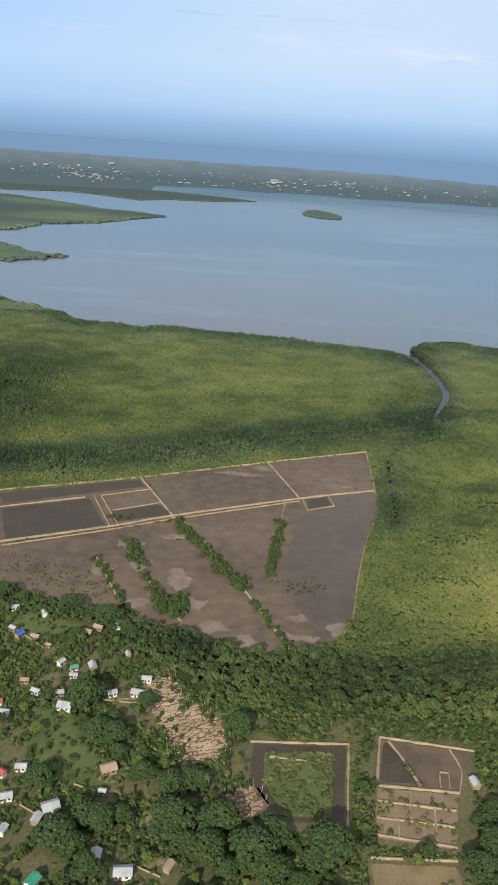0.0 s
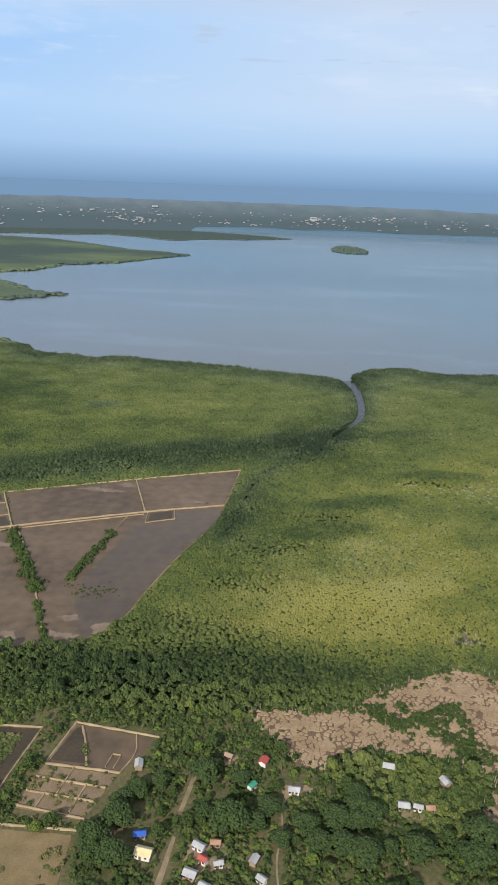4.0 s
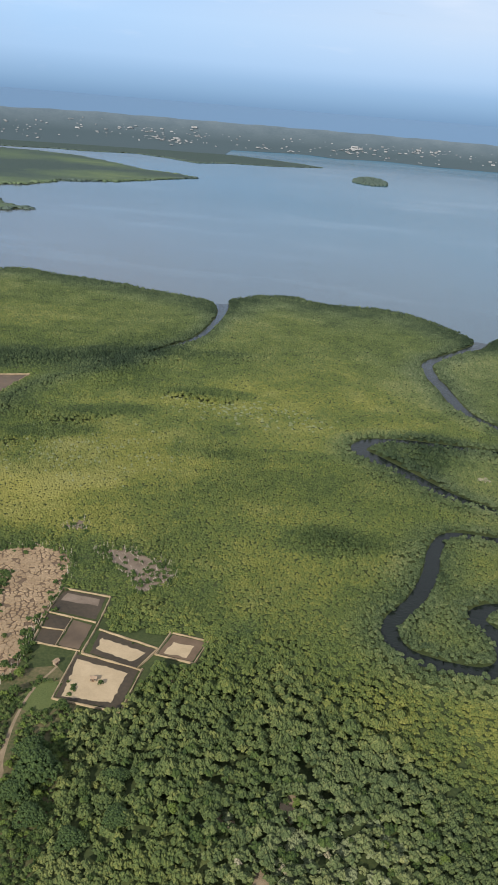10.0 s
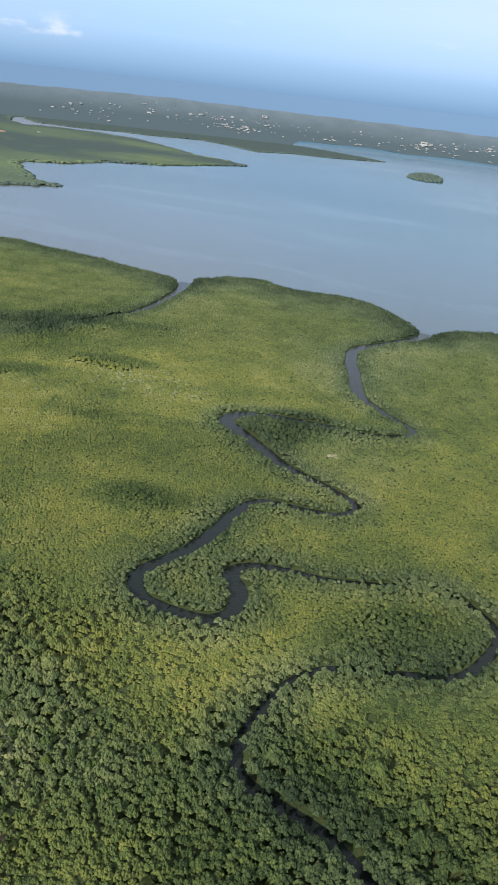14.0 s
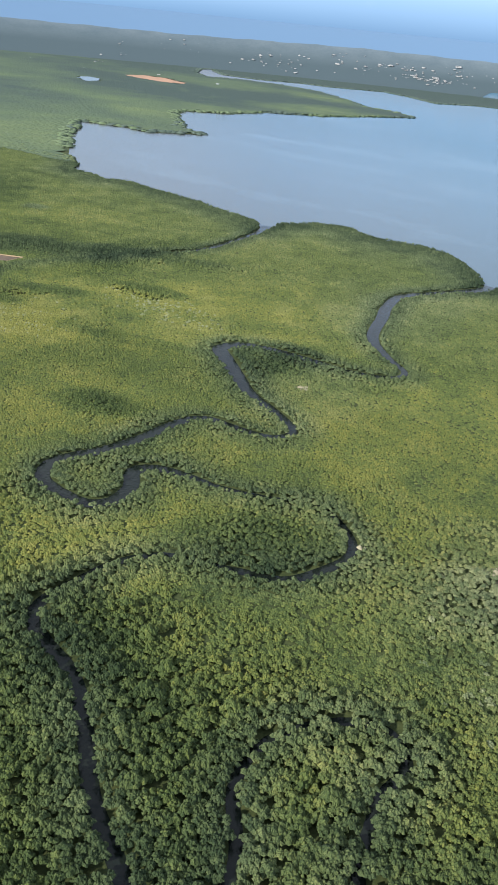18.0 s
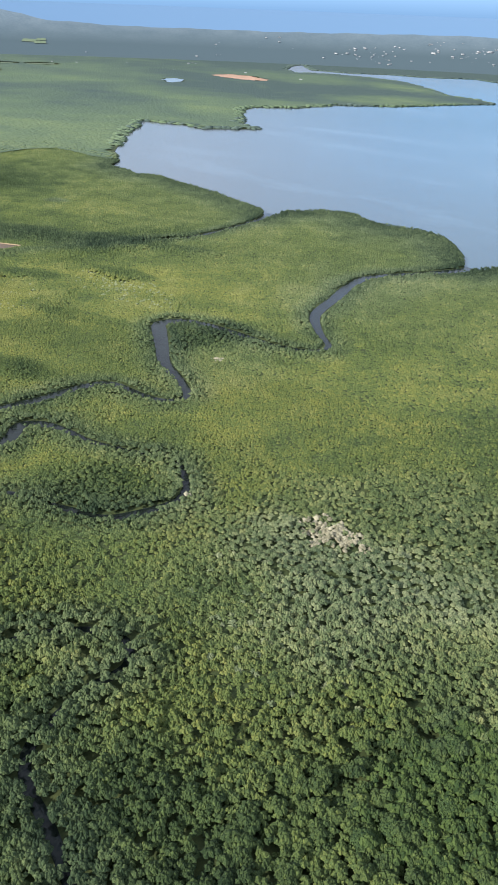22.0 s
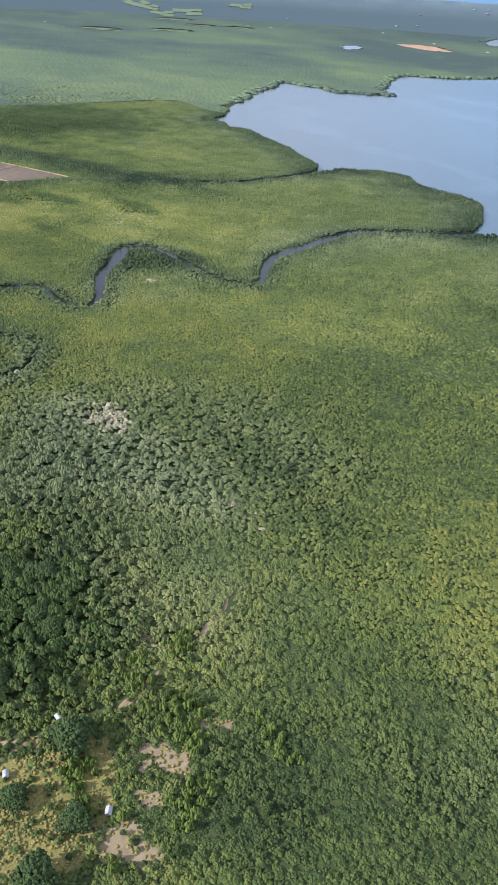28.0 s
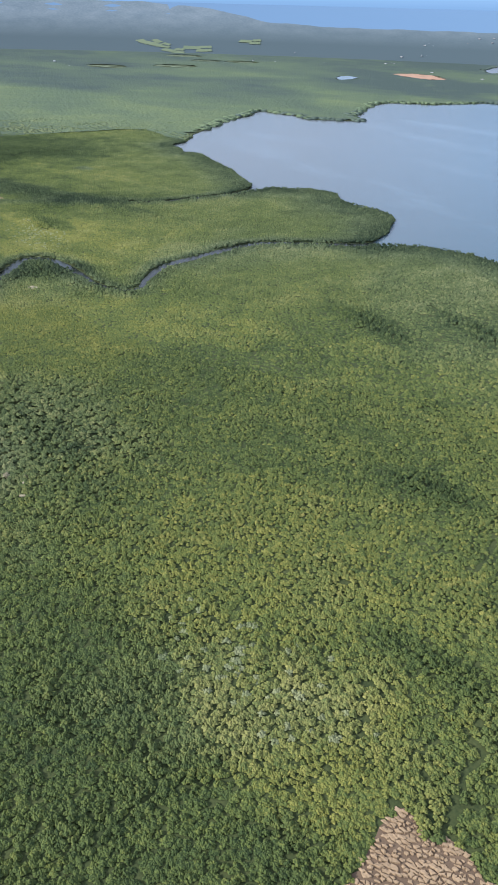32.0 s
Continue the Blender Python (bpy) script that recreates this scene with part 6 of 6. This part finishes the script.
def clearing_growth():
    """Dry tufts over the meadow, and brush that breaks the rims of the bare spots."""
    rs = np.random.RandomState(31)
    x, y = scatter(785, 865, 186, 252, 1.15, 13)
    keep = inside(DRY, x, y) & (rs.rand(len(x)) < np.clip(cloudy(x, y, 7) * 1.9 - 0.35, 0.1, 0.95))
    x, y = x[keep], y[keep]
    ex, ey = rs.uniform(800, 876, 2600), rs.uniform(210, 294, 2600)
    spots = np.zeros(len(ex), bool)
    for p in BARE_SPOTS:
        spots |= inside(p, ex, ey)
    x, y = np.concatenate([x, ex[spots]]), np.concatenate([y, ey[spots]])
    woods("dry_tufts", x, y, 0 * x, rs.uniform(0.3, 0.85, len(x)), rs.uniform(0.2, 0.75, len(x)), DOMES, M["dry_grass"], "tussocks of yellow dry grass in the clearing", "grass")
    bx, by = [], []
    for u, v in rs.uniform((800, 210), (876, 294), (2200, 2)):
        if cloudy(np.array([u]), np.array([v]), 6)[0] > 0.56 and any(inside(p, np.array([u]), np.array([v]))[0] for p in BARE_SPOTS):
            bx.append(u), by.append(v)
    for pts in [*BARE_SPOTS, DRY, *LAWNS]:
        for q in curve(pts, 1.5, True):
            for _ in range(2):
                if rs.rand() < 0.42:
                    bx.append(q[0] + rs.normal(0, 0.9)), by.append(q[1] + rs.normal(0, 0.9))
    x, y = np.array(bx), np.array(by)
    cx, cy = rs.uniform(796, 868, 900), rs.uniform(232, 300, 900)
    grown = cloudy(cx, cy, 10) > 0.55
    for p in BARE_SPOTS:
        grown &= ~inside(p, cx, cy)
    woods("clearing_bushes", cx[grown], cy[grown], 0 * cx[grown], rs.uniform(0.7, 1.9, grown.sum()), rs.uniform(1.8, 4.6, grown.sum()), DOMES_NEAR, M["leaf_fresh"], "bright green bushes around the clearing", "bushes", facets=True)
    low = rs.rand(len(x)) < 0.6
    for i, m, label in ((low, "leaf_tree", "dark brush around bare ground and grass"), (~low, "leaf_green", "green brush around bare ground and grass")):
        woods("rim_brush", x[i], y[i], 0 * x[i], rs.uniform(0.5, 1.5, i.sum()), rs.uniform(0.5, 2.0, i.sum()), DOMES_NEAR, M[m], label, "brush")


clearing_growth()


def dead_trunks():
    """Bleached standing stems along the cut edges, and brush on the cleared land."""
    rs = np.random.RandomState(23)
    verts, faces, bx, by = [], [], [], []
    for pts in [CLEARED[k] for k in "abcde"]:
        c = curve(pts, 0.8, True)
        for q in c:
            if rs.rand() < 0.6:
                x, y = q + rs.normal(0, 1.0, 2)
                h, lean, w = rs.uniform(1.4, 3.2), rs.normal(0, 0.4, 2), rs.uniform(0.05, 0.11)
                b = len(verts)
                for z, s in ((0, 1), (h, 0.5)):
                    for a in (0, 2.09, 4.19):
                        verts.append((x + lean[0] * z / h + w * s * math.cos(a), y + lean[1] * z / h + w * s * math.sin(a), z))
                faces += [(b, b + 1, b + 4, b + 3), (b + 1, b + 2, b + 5, b + 4), (b + 2, b, b + 3, b + 5)]
            if rs.rand() < 0.5:
                x, y = q + rs.normal(0, 2.0, 2)
                bx.append(x), by.append(y)
    for key, n in (("d", 170), ("e", 14), ("c", 60), ("a", 40)):
        o = np.array(CLEARED[key], float)
        for x, y in rs.uniform(o.min(0), o.max(0), (n, 2)):
            if inside(CLEARED[key], np.array([x]), np.array([y]))[0]:
                bx.append(x), by.append(y)
                for _ in range(3 if key in "de" else 0):
                    u, v, h, a = x + rs.normal(0, 1.2), y + rs.normal(0, 1.2), rs.uniform(0.5, 1.8), rs.uniform(0, 6.28)
                    b = len(verts)
                    for z, w in ((0.05, 0.09), (h, 0.05)):
                        for t in (0, 2.09, 4.19):
                            verts.append((u + 0.9 * z * math.cos(a) + w * math.cos(t), v + 0.9 * z * math.sin(a) + w * math.sin(t), z))
                    faces += [(b, b + 1, b + 4, b + 3), (b + 1, b + 2, b + 5, b + 4), (b + 2, b, b + 3, b + 5)]
    obj("dead_stems", verts, faces, M["dead_wood"], label="bleached dead mangrove stems at the cut edge", category="dead stems", kind="stuff")
    x = np.concatenate([bx, rs.normal(0, 1, 150) * 2.5 + np.interp(np.linspace(0, 1, 150), [0, 0.5, 1], [172, 200, 216])])
    y = np.concatenate([by, rs.normal(0, 1, 150) * 2.5 + np.interp(np.linspace(0, 1, 150), [0, 0.5, 1], [258, 252, 236])])
    rows = [row_of([(145, 257), (160, 262), (174, 263), (177, 255)], 2.0, 90, 0, 1, 1, 41), row_of([(184, 264), (198, 256), (208, 267), (210, 250), (206, 238)], 1.8, 130, 0, 1, 1, 42), row_of([(168, 232), (184, 231), (202, 231), (208, 238)], 2.4, 170, 0, 1, 1, 43),
            row_of([(180, 254), (190, 258), (202, 266)], 1.2, 60, 0, 1, 1, 44), row_of([(236, 232), (242, 213)], 1.6, 40, 0, 1, 1, 45), row_of([(212, 222), (204, 214), (186, 220), (172, 214)], 3.0, 110, 0, 1, 1, 46)]
    x, y = np.concatenate([x, *(r[0] for r in rows)]), np.concatenate([y, *(r[1] for r in rows)])
    woods("edge_brush", x, y, 0 * x, rs.uniform(0.6, 1.6, len(x)), rs.uniform(0.6, 2.4, len(x)), DOMES_NEAR, M["leaf_tree"], "dark brush at the edges of the cut mud", "brush")


dead_trunks()


# ---- digger ----
def digger(x, y, turn):
    ob = thing("excavator", pose(x, y, 0, 0, 0, turn), "orange tracked excavator on dug bare earth", "excavator")
    for s in (-0.7, 0.7):
        track = part("crawler", box(bmesh.new(), 2.2, 0.42, 0.55, 0, s, 0.05), M["steel"], ob)
        for k in (-0.7, 0, 0.7):
            part("roller", limb(bmesh.new(), (k, s - 0.24, 0.32), (k, s + 0.24, 0.32), 0.2, 0.2, 10), M["steel"], track)
    body = block("body", (2.0, 1.5, 0.75), (-0.2, 0, 0.65), M["orange"], ob)
    block("counterweight", (0.5, 1.4, 0.6), (-1.3, 0, 0.7), M["orange"], body)
    cab = block("cab", (0.9, 0.7, 0.95), (0.4, 0.4, 1.4), M["orange"], ob)
    block("window", (0.06, 0.56, 0.6), (0.86, 0.4, 1.65), M["glass"], cab)
    part("boom", limb(bmesh.new(), (0.7, -0.2, 1.3), (2.2, -0.2, 2.5), 0.18, 0.14, 4), M["orange"], ob)
    part("arm", limb(bmesh.new(), (2.2, -0.2, 2.5), (3.1, -0.2, 1.0), 0.13, 0.10, 4), M["orange"], ob)
    part("bucket", box(bmesh.new(), 0.5, 0.6, 0.5, 3.1, -0.2, 0.5), M["steel"], ob)


digger(386, 137, 60)


# ---- across the bay ----
def town():
    """Pale buildings strewn along the far coast."""
    rs = np.random.RandomState(77)
    protos = []
    for w, d, h, roof in ((34, 20, 11, "roof_white"), (22, 16, 8, "roof_grey"), (46, 18, 9, "roof_white"), (18, 14, 7, "roof_rust")):
        ob = thing("town_building", Matrix(), "pale building with a light roof in the far town", "building", "far town")
        block("wall", (w, d, h), (0, 0, -2), M["town_wall"], ob)
        block("roof", (w + 1.5, d + 1.5, 1.5), (0, 0, h - 2), M[roof], ob)
        block("window", (w * 0.7, 0.4, h * 0.3), (0, -d / 2 - 0.1, h * 0.3), M["glass"], ob)
        protos.append(ob)
    spots = []
    for x, y, n, spread in ((-1152, 3901, 5, 40), (-1089, 4033, 7, 45), (-1000, 4055, 8, 40), (-915, 3966, 12, 34), (-850, 3960, 12, 36), (-800, 4000, 10, 34), (-790, 4158, 5, 40), (-725, 4120, 5, 35), (-1348, 4005, 4, 50), (-1410, 3665, 3, 40), (-1625, 3715, 5, 50), (-1546, 3687, 4, 50),
                            (-399, 4089, 3, 30), (-243, 4099, 3, 20), (-43, 4207, 6, 30), (49, 4240, 8, 30), (119, 4290, 7, 40), (262, 4326, 6, 40), (334, 4299, 7, 40), (432, 4318, 7, 40), (516, 4315, 6, 40), (43, 4204, 6, 40), (214, 4200, 6, 40), (700, 4290, 5, 60), (900, 4270, 4, 60)):
        for _ in range(2 * n):
            spots.append((x + rs.normal(0, spread), y + rs.normal(0, spread * 0.7), 1.0))
    for x, y in ((-1993, 3560), (-2051, 3480), (-1714, 3600), (-2191, 3300), (-2112, 3180), (-2370, 2657), (-1945, 2877), (-2143, 1441), (-1715, 2458), (-2300, 2300), (-2000, 2600)):
        for _ in range(4):
            spots.append((x + rs.normal(0, 70), y + rs.normal(0, 50), 0.8))
    rs.shuffle(spots)
    for _ in range(140):
        a = rs.uniform(-12, 30)
        r = rs.uniform(4110, 4330)
        spots.append((CX - r * math.sin(radians(a)), CY + r * math.cos(radians(a)), 0.7))
    for _ in range(60):
        spots.append((rs.uniform(-1520, -1120), rs.uniform(2480, 2680), 0.42))
    walls, roofs = bmesh.new(), bmesh.new()
    for k, (x, y, s) in enumerate(spots):
        size = s * rs.uniform(0.24, 0.55) * (1.8 if k % 17 == 0 else 1.0)
        m = pose(x, y, float(bowl(x, y)) + (3 if size > 0.3 else 1), 0, 0, rs.uniform(-25, 25)) @ Matrix.Diagonal((size, size, size * 0.8, 1))
        if k < len(protos):
            protos[k].matrix_basis = m
        elif k < 290:
            copy_thing(protos[rs.randint(len(protos))], m)
        else:
            bmesh.ops.create_cube(walls, size=1.0, matrix=m @ Matrix.Diagonal((26, 16, 9, 1)))
            bmesh.ops.create_cube(roofs, size=1.0, matrix=m @ Matrix.Translation((0, 0, 5)) @ Matrix.Diagonal((28, 18, 1.5, 1)))
    rest = thing("town_houses", Matrix(), "many small pale houses strewn over the far coast", "houses", kind="stuff")
    part("wall", walls, M["town_wall"], rest)
    part("roof", roofs, M["roof_grey"], rest)
    hotel = copy_thing(protos[0], pose(38, 4250, float(bowl(38, 4250)) + 4) @ Matrix.Diagonal((1.2, 1.2, 2.0, 1)))
    tagged(hotel, "tall white block standing over the far town")


town()


def far_details():
    flat("red_earthworks", uneven(RED_EARTH, 18, 10, 2), 2.2, M["red_earth"], label="bare red earthworks beyond the mangroves", category="bare earth", kind="structure")
    flat("far_pool", uneven(FAR_POOL, 20, 4, 3), 2.6, M["pool"], label="small pale pool beyond the mangroves", category="pool", kind="structure")
    fields = thing("far_fields", Matrix(), "light green meadows on the far plain", "fields", kind="structure")
    plots_far = [(x + 0.9 * a * w, y + 0.9 * b * d, w * e, d * g, turn + 9 * a) for x, y, w, d, turn in FIELDS for a, b, e, g in ((-0.45, -0.5, 0.5, 0.34), (0.5, 0.1, 0.44, 0.3), (-0.1, 0.7, 0.36, 0.26))]
    for k, (x, y, w, d, turn) in enumerate(plots_far):
        c, r = math.cos(radians(turn)), math.sin(radians(turn))
        ring = [(x + u * w * c - v * d * r, y + u * w * r + v * d * c) for u, v in ((-1.25, -1.1), (1.2, -1.0), (1.1, 1.25), (-1.0, 1.1))]
        ob = flat("meadow", edged(ring, 14, 2.5, k), 0, M["far_field"], fields)
        for v in ob.data.vertices:
            v.co.z = float(bowl(v.co.x, v.co.y)) + (2.4 if bowl(v.co.x, v.co.y) > 0 else 0.9) + 0.02 * k


far_details()

# the many small pieces come last
crack_land()
